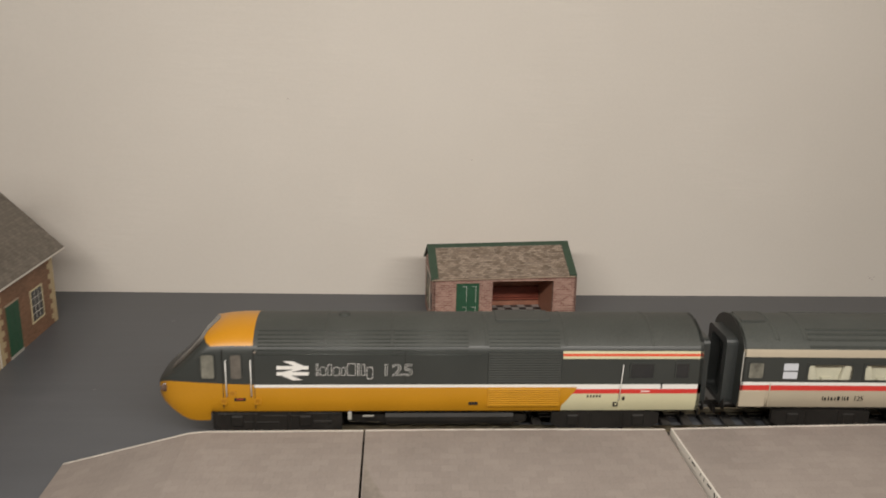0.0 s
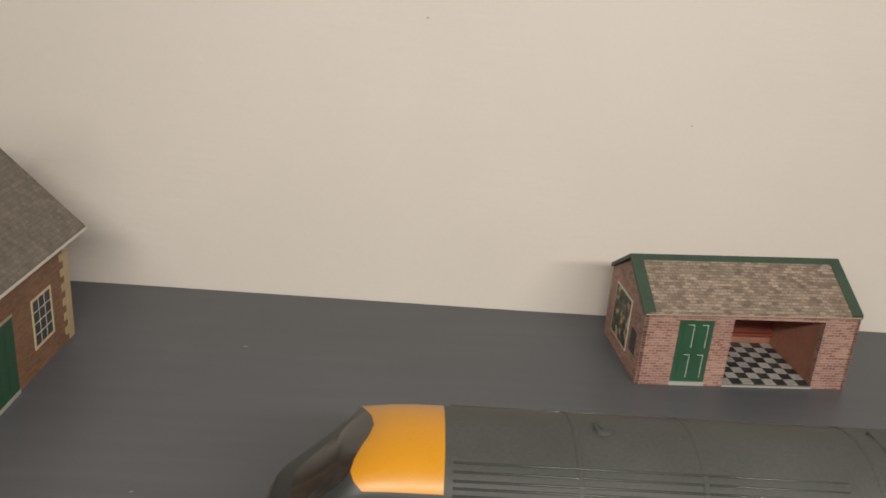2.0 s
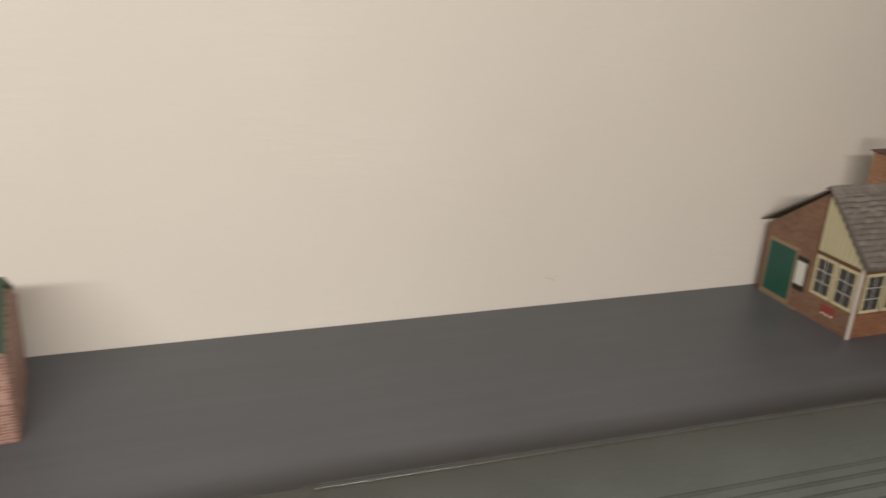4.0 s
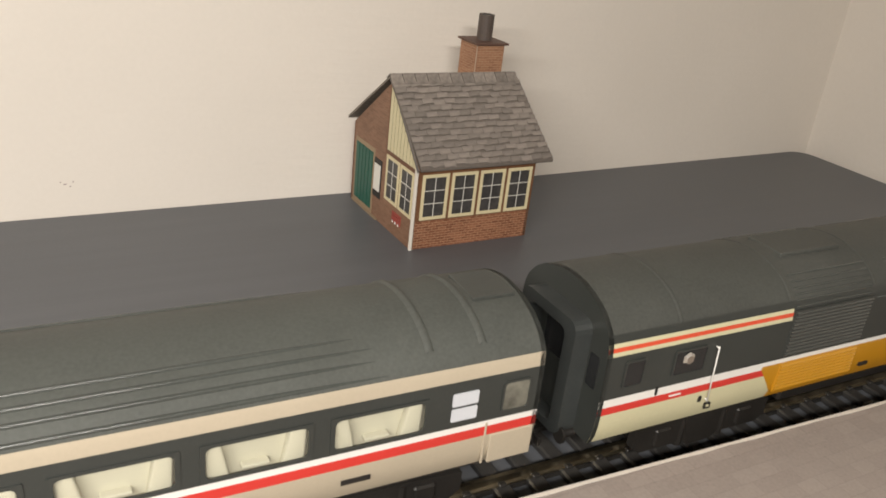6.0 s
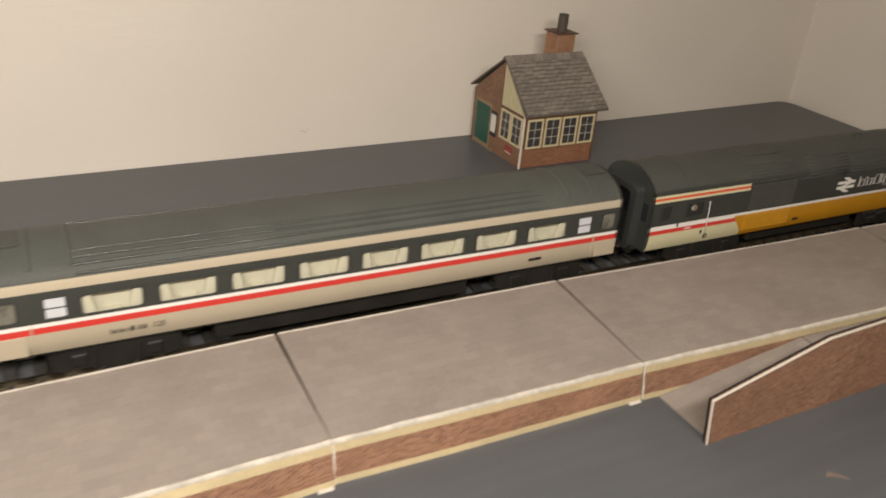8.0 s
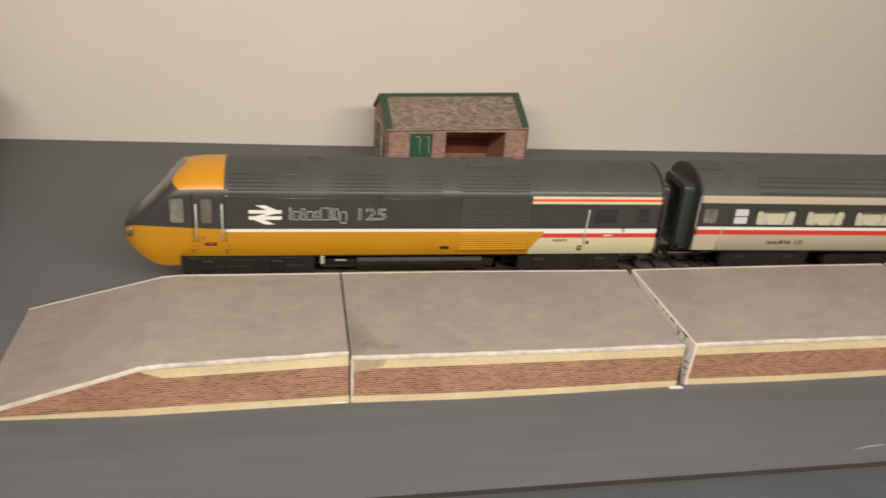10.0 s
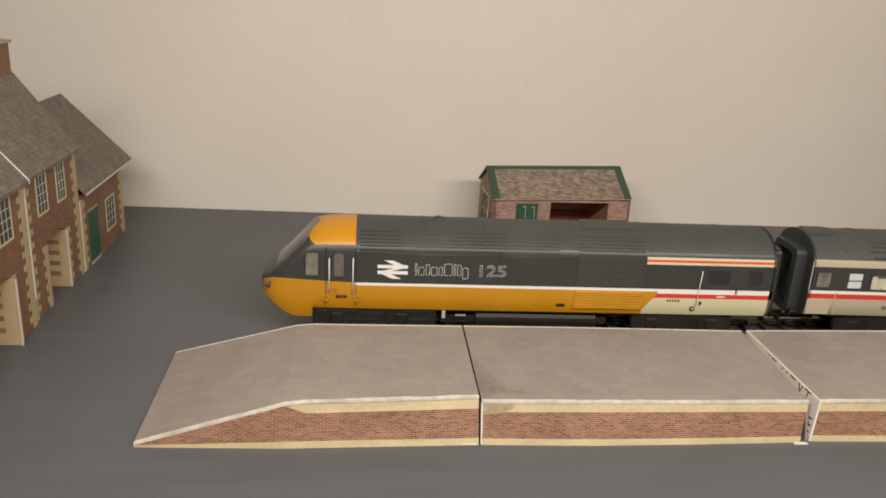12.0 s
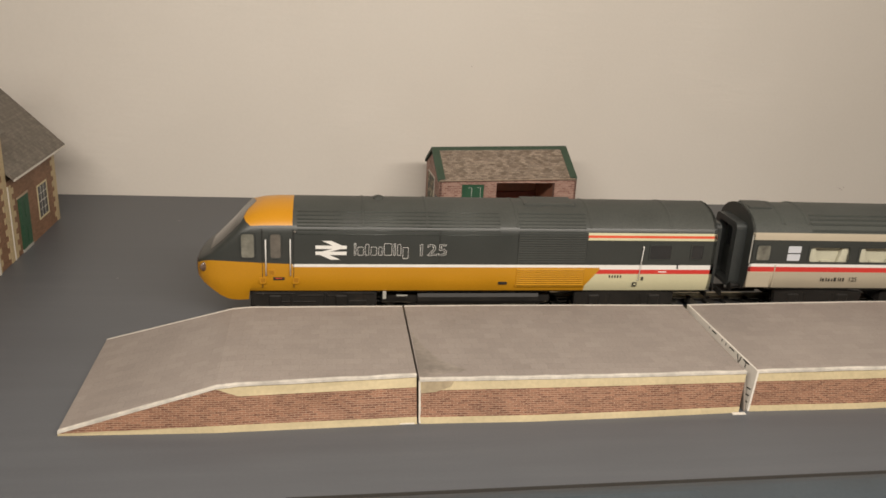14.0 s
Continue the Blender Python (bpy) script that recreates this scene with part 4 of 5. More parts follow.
# ---- platforms ----
def platform(corners, label, ramp=0.0, lean=5.0, h=14.6, left_card=False, skew=(0.0, 0.0), seed=0):
    """One card platform section: corners are front left, front right, back right, back left at the top; ramp: length that slopes to the board at its left; skew: how far the foot of the left and right ends stands off along x."""
    rnd = random.Random(seed)
    ob = thing("platform_section", 0, 0, 0, label, "model platform", "sections of the platform")
    (fx0, fy0), (fx1, fy1), (bx1, by1), (bx0, by0) = corners
    zb = 15.4

    def top_line(x0, y0, x1, y1, z, lift):
        """Points of one long edge from left to right."""
        if ramp:
            k = ramp / (x1 - x0)
            pts = [(x0, y0, 1.6), (x0 + (x1 - x0) * k * 0.93, y0 + (y1 - y0) * k * 0.93, z * 0.96), (x0 + (x1 - x0) * (k + 0.03), y0 + (y1 - y0) * (k + 0.03), z), (x1, y1, z)]
        else:
            pts = [(x0 + (x1 - x0) * f, y0 + (y1 - y0) * f, z + lift * math.sin(f * math.pi)) for f in (0, 0.33, 0.66, 1)]
        return pts
    front, back = top_line(fx0, fy0, fx1, fy1, h, rnd.uniform(-0.3, 0.2)), top_line(bx0, by0, bx1, by1, zb, rnd.uniform(-0.2, 0.3))
    bm = bmesh.new()
    vs = {}
    for tag, line in (("f", front), ("b", back)):
        for i, (x, y, z) in enumerate(line):
            vs[tag, i, 1] = bm.verts.new((x, y, z))
            vs[tag, i, 0] = bm.verts.new((x, y, z - 1.1))
    n = len(front)
    for i in range(n - 1):
        bm.faces.new((vs["f", i, 1], vs["f", i + 1, 1], vs["b", i + 1, 1], vs["b", i, 1]))
        bm.faces.new((vs["f", i, 0], vs["b", i, 0], vs["b", i + 1, 0], vs["f", i + 1, 0]))
        for tag in "fb":
            bm.faces.new((vs[tag, i, 0], vs[tag, i + 1, 0], vs[tag, i + 1, 1], vs[tag, i, 1]))
    for i in (0, n - 1):
        bm.faces.new((vs["f", i, 0], vs["f", i, 1], vs["b", i, 1], vs["b", i, 0]))
    bmesh.ops.recalc_face_normals(bm, faces=bm.faces[:])
    deck = part("deck", bm, SLABS, ob, "grey stone slab print on the deck")
    # worn pale edges along the deck, of uneven width
    for tag, line, o in (("f", front, -0.5), ("b", back, 0.4)):
        e = bmesh.new()
        lines = []
        for i in range(n - 1):
            cuts = 7 if i < n - 2 else 8
            for c in range(cuts):
                x, y, z = Vector(line[i]).lerp(Vector(line[i + 1]), c / 7)
                w = (1.1 + 0.6 * rnd.random()) if tag == "f" else (0.75 + 0.45 * rnd.random())
                lift = 0.11
                lines.append([e.verts.new((x, y + o, z - 0.9 + 0.15 * rnd.random())), e.verts.new((x, y + o, z + 0.06)),
                              e.verts.new((x, y + o - math.copysign(w, o), z + lift)), e.verts.new((x, y + o - math.copysign(w, o), z - 0.54))])
        for p, q in zip(lines, lines[1:]):
            for k in range(4):
                e.faces.new((p[k], q[k], q[(k + 1) % 4], p[(k + 1) % 4]))
        for p in (lines[0], lines[-1]):
            e.faces.new(p)
        bmesh.ops.recalc_face_normals(e, faces=e.faces[:])
        part("deck_edge", e, WORN if tag == "f" else CARD, deck, "worn pale card edge")
    # the faces: base band, brick print and coping, leaning out at the foot
    for tag, line, o in (("f", front, -1), ("b", back, 1)):
        for nm, z0, z1, m, proud, lab in (("base_band", 0.0, 0.15, COPE, 0.15, "cream base course print"), ("brick_face", 0.14, 0.80, PBRICK, 0.0, "red brick print"), ("coping_band", 0.78, 1.0, COPE, 0.12, "cream coping print")):
            e = bmesh.new()
            rows = []
            for at, (x, y, z) in enumerate(line):
                top = max(z - 0.9, 0.05)
                hh = h - 0.9 if tag == "f" else zb - 0.9
                za, zc = min(z0 * hh, top), min(z1 * hh, top)
                if ramp and at < 2:
                    # on the slope the bricks run up to the deck, with no coping
                    za, zc = (top, top) if nm == "coping_band" else (za, top) if nm == "brick_face" else (za, zc)
                ln = lean * ((1.0, 0.75, 0.75, 1.1) if ramp else (1.0, 1.18, 1.06, 0.84))[at] if tag == "f" else 1.0
                ya, yc = y + o * (ln * (1 - za / hh) * (top / hh) + proud), y + o * (ln * (1 - zc / hh) * (top / hh) + proud)
                off = {0: skew[0], n - 1: skew[1]}.get(at, 0.0) if tag == "f" else 0.0
                xa, xc = x + off * (1 - za / hh), x + off * (1 - zc / hh)
                rows.append([e.verts.new((xa, ya, za)), e.verts.new((xc, yc, zc)), e.verts.new((xc, yc - o * 0.8, zc)), e.verts.new((xa, ya - o * 0.8, za))])
            for i in range(n - 1):
                for k in range(4):
                    e.faces.new((rows[i][k], rows[i + 1][k], rows[i + 1][(k + 1) % 4], rows[i][(k + 1) % 4]))
            for i in (0, n - 1):
                e.faces.new(rows[i])
            bmesh.ops.remove_doubles(e, verts=e.verts[:], dist=0.01)
            bmesh.ops.recalc_face_normals(e, faces=e.faces[:])
            part(nm, e, m, ob, lab)
    # card ends; the bare one splays out at its foot and carries cut-off print
    ends = [(fx1, fy1, bx1, by1, -0.7, False)] + ([] if ramp else [(fx0, fy0, bx0, by0, 0.7, left_card)])
    for x0, y0, x1, y1, inset, bare in ends:
        splay = -3.4 if bare else 0.0
        top = 0.15 if bare else -0.4
        pts = [Vector(p) for p in ((x0 + splay, y0 - lean * 0.85 - (0.9 if bare else -0.6), 0.2), (x1 + splay * 0.3, y1 + 0.8, 0.2), (x1, y1, zb + top), (x0, y0 + (-0.7 if bare else 0.5), h + top))]
        e = bmesh.new()
        a = [e.verts.new(p) for p in pts]
        c = [e.verts.new((p[0] + inset, p[1], p[2])) for p in pts]
        e.faces.new(a)
        e.faces.new(c[::-1])
        for i in range(4):
            e.faces.new((a[i], c[i], c[(i + 1) % 4], a[(i + 1) % 4]))
        bmesh.ops.recalc_face_normals(e, faces=e.faces[:])
        end = part("end_card", e, CARD if bare else ENDCARD, ob, "bare white card end" if bare else "brown bare card end")
        if not bare:
            continue
        foot_f, foot_b, top_b, top_f = pts

        def on_card(u, v):
            """A point on the card: u from front to back, v from foot to top."""
            return foot_f.lerp(foot_b, u).lerp(top_f.lerp(top_b, u), v) + Vector((-0.12, 0, 0.02))
        strokes = [((0.10, 0.97), (0.17, 0.97)), ((0.135, 0.82), (0.135, 0.97)), ((0.215, 0.78), (0.20, 0.97)), ((0.215, 0.78), (0.245, 0.97)), ((0.29, 0.95), (0.35, 0.95)),
                   ((0.40, 0.84), (0.40, 0.97)), ((0.455, 0.84), (0.455, 0.97)), ((0.54, 0.95), (0.60, 0.95)), ((0.64, 0.88), (0.64, 0.97)),
                   ((0.02, 0.50), (0.062, 0.47)), ((0.02, 0.34), (0.062, 0.31)), ((0.02, 0.18), (0.062, 0.15))]
        for p, q in strokes:
            p, q = on_card(*p), on_card(*q)
            side = (q - p).cross(Vector((-1, 0, 0.25))).normalized() * 0.26
            ink = bmesh.new()
            ring = [ink.verts.new(v) for v in (p - side, q - side, q + side, p + side)]
            r = bmesh.ops.extrude_face_region(ink, geom=[ink.faces.new(ring)])
            bmesh.ops.translate(ink, vec=(0.15, 0, 0), verts=[g for g in r["geom"] if isinstance(g, bmesh.types.BMVert)])
            part("print_bar", ink, INK, end, "cut-off black print as bars")
    if not ramp and not left_card:
        # the bare cut edge of the face card at the joint, chipped and uneven
        e = bmesh.new()
        rings = []
        for k in range(9):
            v = k / 8
            yy, zz, w = fy0 - lean * (1 - v) - 0.28, 0.3 + (h - 1.0) * v, rnd.uniform(0.1, 0.5)
            rings.append([e.verts.new((fx0 + a, yy + c, zz)) for a, c in ((-0.25, 0.0), (w, 0.0), (w, 0.6), (-0.25, 0.6))])
        for p, q in zip(rings, rings[1:]):
            for k in range(4):
                e.faces.new((p[k], p[(k + 1) % 4], q[(k + 1) % 4], q[k]))
        e.faces.new(rings[0])
        e.faces.new(rings[-1])
        bmesh.ops.recalc_face_normals(e, faces=e.faces[:])
        part("card_edge", e, WORN, ob, "chipped pale cut card edge")
    flap = bmesh.new()
    box(flap, fx1 - 6, fx1 - 0.8, fy1 - lean - 1.1, fy1 - lean + 0.4, 0.03, 0.45, 0.1)
    part("card_flap", flap, CARD, ob, "torn white card tab on the board")
    return ob


PLAN = [
    ([(-32.6, -85.0), (85.5, -75.8), (85.2, -15.4), (-34.2, -16.2)], 54.0, False, "sloping end section of card platform with brick print"),
    ([(86.4, -77.6), (208.7, -75.8), (208.6, -15.6), (86.0, -15.2)], 0.0, False, "straight card platform section with brick print and stain"),
    ([(212.8, -75.4), (334.6, -72.9), (335.3, -11.7), (211.2, -15.2)], 0.0, True, "straight card platform section with a bare white end"),
    ([(334.8, -72.8), (453.7, -75.6), (457.2, -13.6), (336.9, -11.5)], 0.0, False, "straight card platform section with brick print"),
    ([(454.3, -75.8), (639.0, -84.0), (643.0, -20.6), (458.9, -13.7)], 0.0, False, "long straight card platform section with brick print"),
    ([(641.5, -84.2), (770.0, -90.0), (773.5, -28.0), (645.4, -20.9)], 0.0, False, "straight card platform section at the far end"),
]
sections = [platform(c, lab, rp, (6.6, 5.4, 4.2, 2.9, 2.5, 2.4)[i], h=15.4 if i == 0 else 14.6, left_card=lc, skew={1: (0.0, -3.0), 2: (-2.6, 0.0)}.get(i, (0.0, 0.0)), seed=i) for i, (c, rp, lc, lab) in enumerate(PLAN)]
# a damp glue smear: thin overlapping films, the inner ones darker, and a run of it down the coping
smear = [(0, 0), (5, 1.5), (10, 3.6), (15, 4.2), (17.5, 6.0), (14, 8.4), (9.5, 12.4), (6.2, 18), (3.4, 25), (1.4, 32), (0, 38)]
for n in range(6):
    grow, tone = 1.0 - 0.13 * n, 0.292 - 0.016 * n
    bm = prismed([(86.8 + x * grow, -77.0 + 1.2 * n + y * grow) for x, y in smear], "xy", 14.62 + 0.03 * n, 14.66 + 0.03 * n)
    part("damp_stain", bm, surface("damp_card", (tone, tone * 0.86, tone * 0.74), 0.5, 0.25, 500, 200), sections[1], "dark glue stain on the deck", at=at_mm(0, 0, 1.02, 0.76, 0, 0))
run = bmesh.new()
ring = [run.verts.new(p) for p in ((87.0, -79.3, 9.8), (92.0, -79.2, 10.2), (97.5, -78.6, 11.9), (98.6, -77.85, 13.7), (87.0, -77.85, 13.7))]
r = bmesh.ops.extrude_face_region(run, geom=[run.faces.new(ring)])
bmesh.ops.translate(run, vec=(0, 0.12, 0.02), verts=[g for g in r["geom"] if isinstance(g, bmesh.types.BMVert)])
bmesh.ops.recalc_face_normals(run, faces=run.faces[:])
part("damp_stain", run, surface("damp_coping", (0.36, 0.285, 0.18), 0.55, 0.25, 500, 200), sections[1], "brown glue run on the coping")


def side_platform():
    """The narrow second platform in front, with a ramp behind a brick side panel."""
    ob = thing("platform_section", 0, 0, 0, "card platform ramp behind a tall brick print panel", "model platform", "sections of the platform")
    bm = bmesh.new()
    rows = [[bm.verts.new((x, y, z)) for y, z in ((-104.5, 0.05), (-104.5, zt), (back, zt), (back, 0.05))]
            for x, zt, back in ((461.5, 0.5, -79.2), (530, 12.6, -82.4), (720, 13.6, -91.0))]
    for p, q in zip(rows, rows[1:]):
        for k in range(4):
            bm.faces.new((p[k], p[(k + 1) % 4], q[(k + 1) % 4], q[k]))
    bm.faces.new(rows[0][::-1])
    bm.faces.new(rows[-1])
    bmesh.ops.recalc_face_normals(bm, faces=bm.faces[:])
    part("deck", bm, SLABS, ob, "grey stone slab print on the ramp")
    part("deck_seam", boxed(529.6, 530.1, -104.3, -83.0, 12.1, 12.75), TILEBED, ob)
    prof = [(459.0, 0.02), (456.2, 19.4), (509.0, 32.0), (560, 33.6), (720, 34.5), (720, 0.02)]
    part("side_panel", prismed(prof, "xz", -107.0, -105.9), PBRICK, ob, "tall red brick print side panel")
    part("panel_lining", prismed(prof, "xz", -105.9, -104.9), INK, ob, "dark card lining")
    edge = bmesh.new()
    for (x0, z0), (x1, z1) in zip(prof[:4], prof[1:5]):
        d = Vector((x1 - x0, 0, z1 - z0)).normalized()
        u = Vector((-d.z, 0, d.x)) * 0.24
        q = [Vector((x0, 0, z0)) - u, Vector((x1, 0, z1)) - u, Vector((x1, 0, z1)) + u, Vector((x0, 0, z0)) + u]
        prism(edge, [(p.x, p.z) for p in q], "xz", -107.3, -106.5)
    part("panel_edge", edge, CARD, ob, "white cut card edge")
    return ob


side_platform()


# ---- printed windows and doors for the card buildings ----
def printed_window(parent, plane, a0, a1, z0, z1, face, out, cols, rows, surround_m, border=1.0, name="window"):
    """A window on the wall plane ('xz' or 'yz') at depth face; out is the outward sign along the third axis."""
    def lohi(p, q):
        return sorted((face + out * p, face + out * q))
    w = part(name, prismed([(a0 + 0.2, z0 + 0.2), (a1 - 0.2, z0 + 0.2), (a1 - 0.2, z1 - 0.2), (a0 + 0.2, z1 - 0.2)], plane, *lohi(-0.2, 0.08)), PRINTDARK, parent, "dark printed panes")
    part("window_sash", rim([(a0, z0), (a1, z0), (a1, z1), (a0, z1)], [(a0 + border, z0 + border), (a1 - border, z0 + border), (a1 - border, z1 - border), (a0 + border, z1 - border)], plane, *lohi(-0.1, 0.30)), surround_m, w)
    bars = bmesh.new()
    ia, ib, ja, jb = a0 + border, a1 - border, z0 + border, z1 - border
    for c in range(1, cols):
        x = ia + (ib - ia) * c / cols
        prism(bars, [(x - 0.13, ja), (x + 0.13, ja), (x + 0.13, jb), (x - 0.13, jb)], plane, *lohi(0.0, 0.18))
    for r in range(1, rows):
        z = ja + (jb - ja) * r / rows
        prism(bars, [(ia, z - 0.13), (ib, z - 0.13), (ib, z + 0.13), (ia, z + 0.13)], plane, *lohi(0.0, 0.20))
    part("glazing_bar", bars, BARP, w, "white glazing bars")
    return w


def printed_door(parent, plane, a0, a1, z0, z1, face, out, m, lines_m=None, name="door"):
    def lohi(p, q):
        return sorted((face + out * p, face + out * q))
    d = part(name, prismed([(a0, z0), (a1, z0), (a1, z1), (a0, z1)], plane, *lohi(-0.3, 0.25)), m, parent, "green panelled door")
    w, h = a1 - a0, z1 - z0
    for ca in (a0 + w * 0.16, a0 + w * 0.56):
        for z, zh in ((z0 + h * 0.08, h * 0.36), (z0 + h * 0.56, h * 0.36)):
            pa = part("door_panel", prismed([(ca, z), (ca + w * 0.28, z), (ca + w * 0.28, z + zh), (ca, z + zh)], plane, *lohi(0.1, 0.42)), m, d)
            if lines_m:
                ln = bmesh.new()
                prism(ln, [(ca + w * 0.28, z), (ca + w * 0.294, z), (ca + w * 0.294, z + zh), (ca + w * 0.28, z + zh)], plane, *lohi(0.3, 0.46))
                prism(ln, [(ca + w * 0.12, z + zh), (ca + w * 0.30, z + zh), (ca + w * 0.30, z + zh + 0.14), (ca + w * 0.12, z + zh + 0.14)], plane, *lohi(0.3, 0.46))
                part("panel_line", ln, lines_m, pa, "pale printed highlight line")
    return d


# ---- the small shelter with a green door ----
def shelter():
    ob = thing("waiting_shelter", 119.4, 136.6, 0, "pink brick card shelter with green trim, open front", "model building", rz=3.4)
    W, D, E, RZ = 83.4, 46.0, 31.0, 44.2
    WW = 84.8
    part("floor_card", boxed(0.4, W - 0.4, 0.4, D - 0.4, 0.05, 0.8), TILEBED, ob)
    for x0, x1, z0 in ((-0.4, 13.2, 0.05), (26.8, 34.6, 0.05), (71.4, WW, 0.05)):
        part("front_pillar", boxed(x0, x1, 0, 1.4, z0, E), PINKX, ob, "pink brick print pillar")
    for x0, x1, z0 in ((13.2, 26.8, 28.0), (34.6, 71.4, 29.0)):
        part("lintel", boxed(x0, x1, 0.02, 1.38, z0, E), PINKX, ob, "pink brick print lintel")
    part("back_wall", boxed(0, WW, D - 1.4, D, 0.05, E), PINKX, ob)
    gable = [(0.0, 0.05), (D, 0.05), (D, E), (D / 2, RZ - 1.0), (0.0, E)]
    left = part("gable_wall", prismed(gable, "yz", -0.6, 1.0), PINKY, ob, "pink brick print gable")
    part("gable_wall", prismed(gable, "yz", WW - 1.2, WW + 0.1), PINKY, ob, "pink brick print gable")
    printed_door(ob, "xz", 13.2, 26.8, 1.6, 28.0, 0.6, -1, GREEN, BARP)
    part("door_step", boxed(12.8, 27.2, -0.5, 1.0, 0.05, 1.6, 0.2), STEP, ob, "pale door step")
    part("opening_sill", boxed(34.6, 71.4, -0.3, 0.5, 0.05, 0.7), STEP, ob, "white cut card edge")
    part("pillar_edge", boxed(71.0, 71.4, 0.02, 3.0, 0.9, 29.0), PINKY, ob)
    # inside
    part("partition", boxed(33.6, 34.6, 1.4, D - 1.4, 0.8, E), BROWN, ob, "brown inside wall")
    part("partition", boxed(71.4, 72.4, 3.2, D - 1.4, 0.8, E), BROWN, ob, "brown inside wall")
    part("inside_back", boxed(34.6, 71.4, 38.0, 39.0, 0.8, E), BROWN, ob, "brown inside wall")
    part("bench", boxed(35.0, 71.0, 35.4, 37.8, 5.0, 6.2, 0.2), MAROON, ob, "maroon bench")
    part("bench_back", boxed(35.0, 71.0, 37.2, 38.0, 6.2, 13.5, 0.2), MAROON, ob, "maroon bench back")
    side = 4.58
    tb, tw = mesh_of("floor_tile", boxed(0.06, side - 0.06, 0.06, side - 0.06, 0.8, 1.05, 0.04), TILEBLACK), mesh_of("floor_tile", boxed(0.06, side - 0.06, 0.06, side - 0.06, 0.8, 1.05, 0.04), TILEWHITE)
    for i in range(8):
        for j in range(8):
            piece("floor_tile", tb if (i + j) % 2 else tw, ob, at_mm(34.6 + i * side, 0.8 + j * side, 0))
    # roof: two slopes, green barge boards and ridge
    tip = at_mm(0, 0, 0, 0, -1.0, 0)
    for far in (False, True):
        prof = [(-1.6, E - 0.6), (D / 2, RZ), (D / 2, RZ + 1.1), (-1.6, E + 0.5)]
        if far:
            prof = [(D - y, z) for y, z in ((0.4, E + 0.5), (D / 2, RZ), (D / 2, RZ + 1.1), (0.4, E + 1.6))][::-1]
        part("roof_slope", prismed(prof, "yz", 0.6, W - 0.6), STONETILE, ob, "mottled stone tile print roof", at=tip)
        for x0, x1 in ((-1.4, 3.2), (W - 3.0, W + 1.4)):
            pr = [(y, z + (0.35 if n > 1 else -0.25)) for n, (y, z) in enumerate(prof)] if not far else [(y, z + (0.35 if n < 2 else -0.25)) for n, (y, z) in enumerate(prof)]
            part("barge_board", prismed(pr, "yz", x0, x1), TRIMGREEN, ob, "dark green barge board", at=tip)
    part("ridge_cap", prismed([(D / 2 - 2.6, RZ - 0.6), (D / 2 - 2.4, RZ + 0.0), (D / 2, RZ + 1.5), (D / 2 + 2.4, RZ + 0.0), (D / 2 + 2.6, RZ - 0.6), (D / 2, RZ + 1.2)], "yz", -1.4, W + 1.4), TRIMGREEN, ob, "dark green ridge", at=tip)
    part("eave_edge", boxed(-0.6, W + 0.6, -1.9, -1.55, E - 0.6, E - 0.15), EAVE, ob, "pale cut card eave", at=tip)
    # posters on the gable
    poster = part("poster", boxed(-0.85, -0.55, 15.8, 37.0, 6.0, 28.2), CARD, left, "framed dark picture poster")
    pic = bmesh.new()
    box(pic, -1.0, -0.8, 16.6, 36.2, 6.8, 27.4)
    part("picture", pic, POSTER, poster, "dark brown and green printed picture")
    part("notice", boxed(-0.85, -0.55, 6.0, 12.0, 9.5, 19.0), PRINTDARK, left, "small dark notice")
    return ob


shelter()


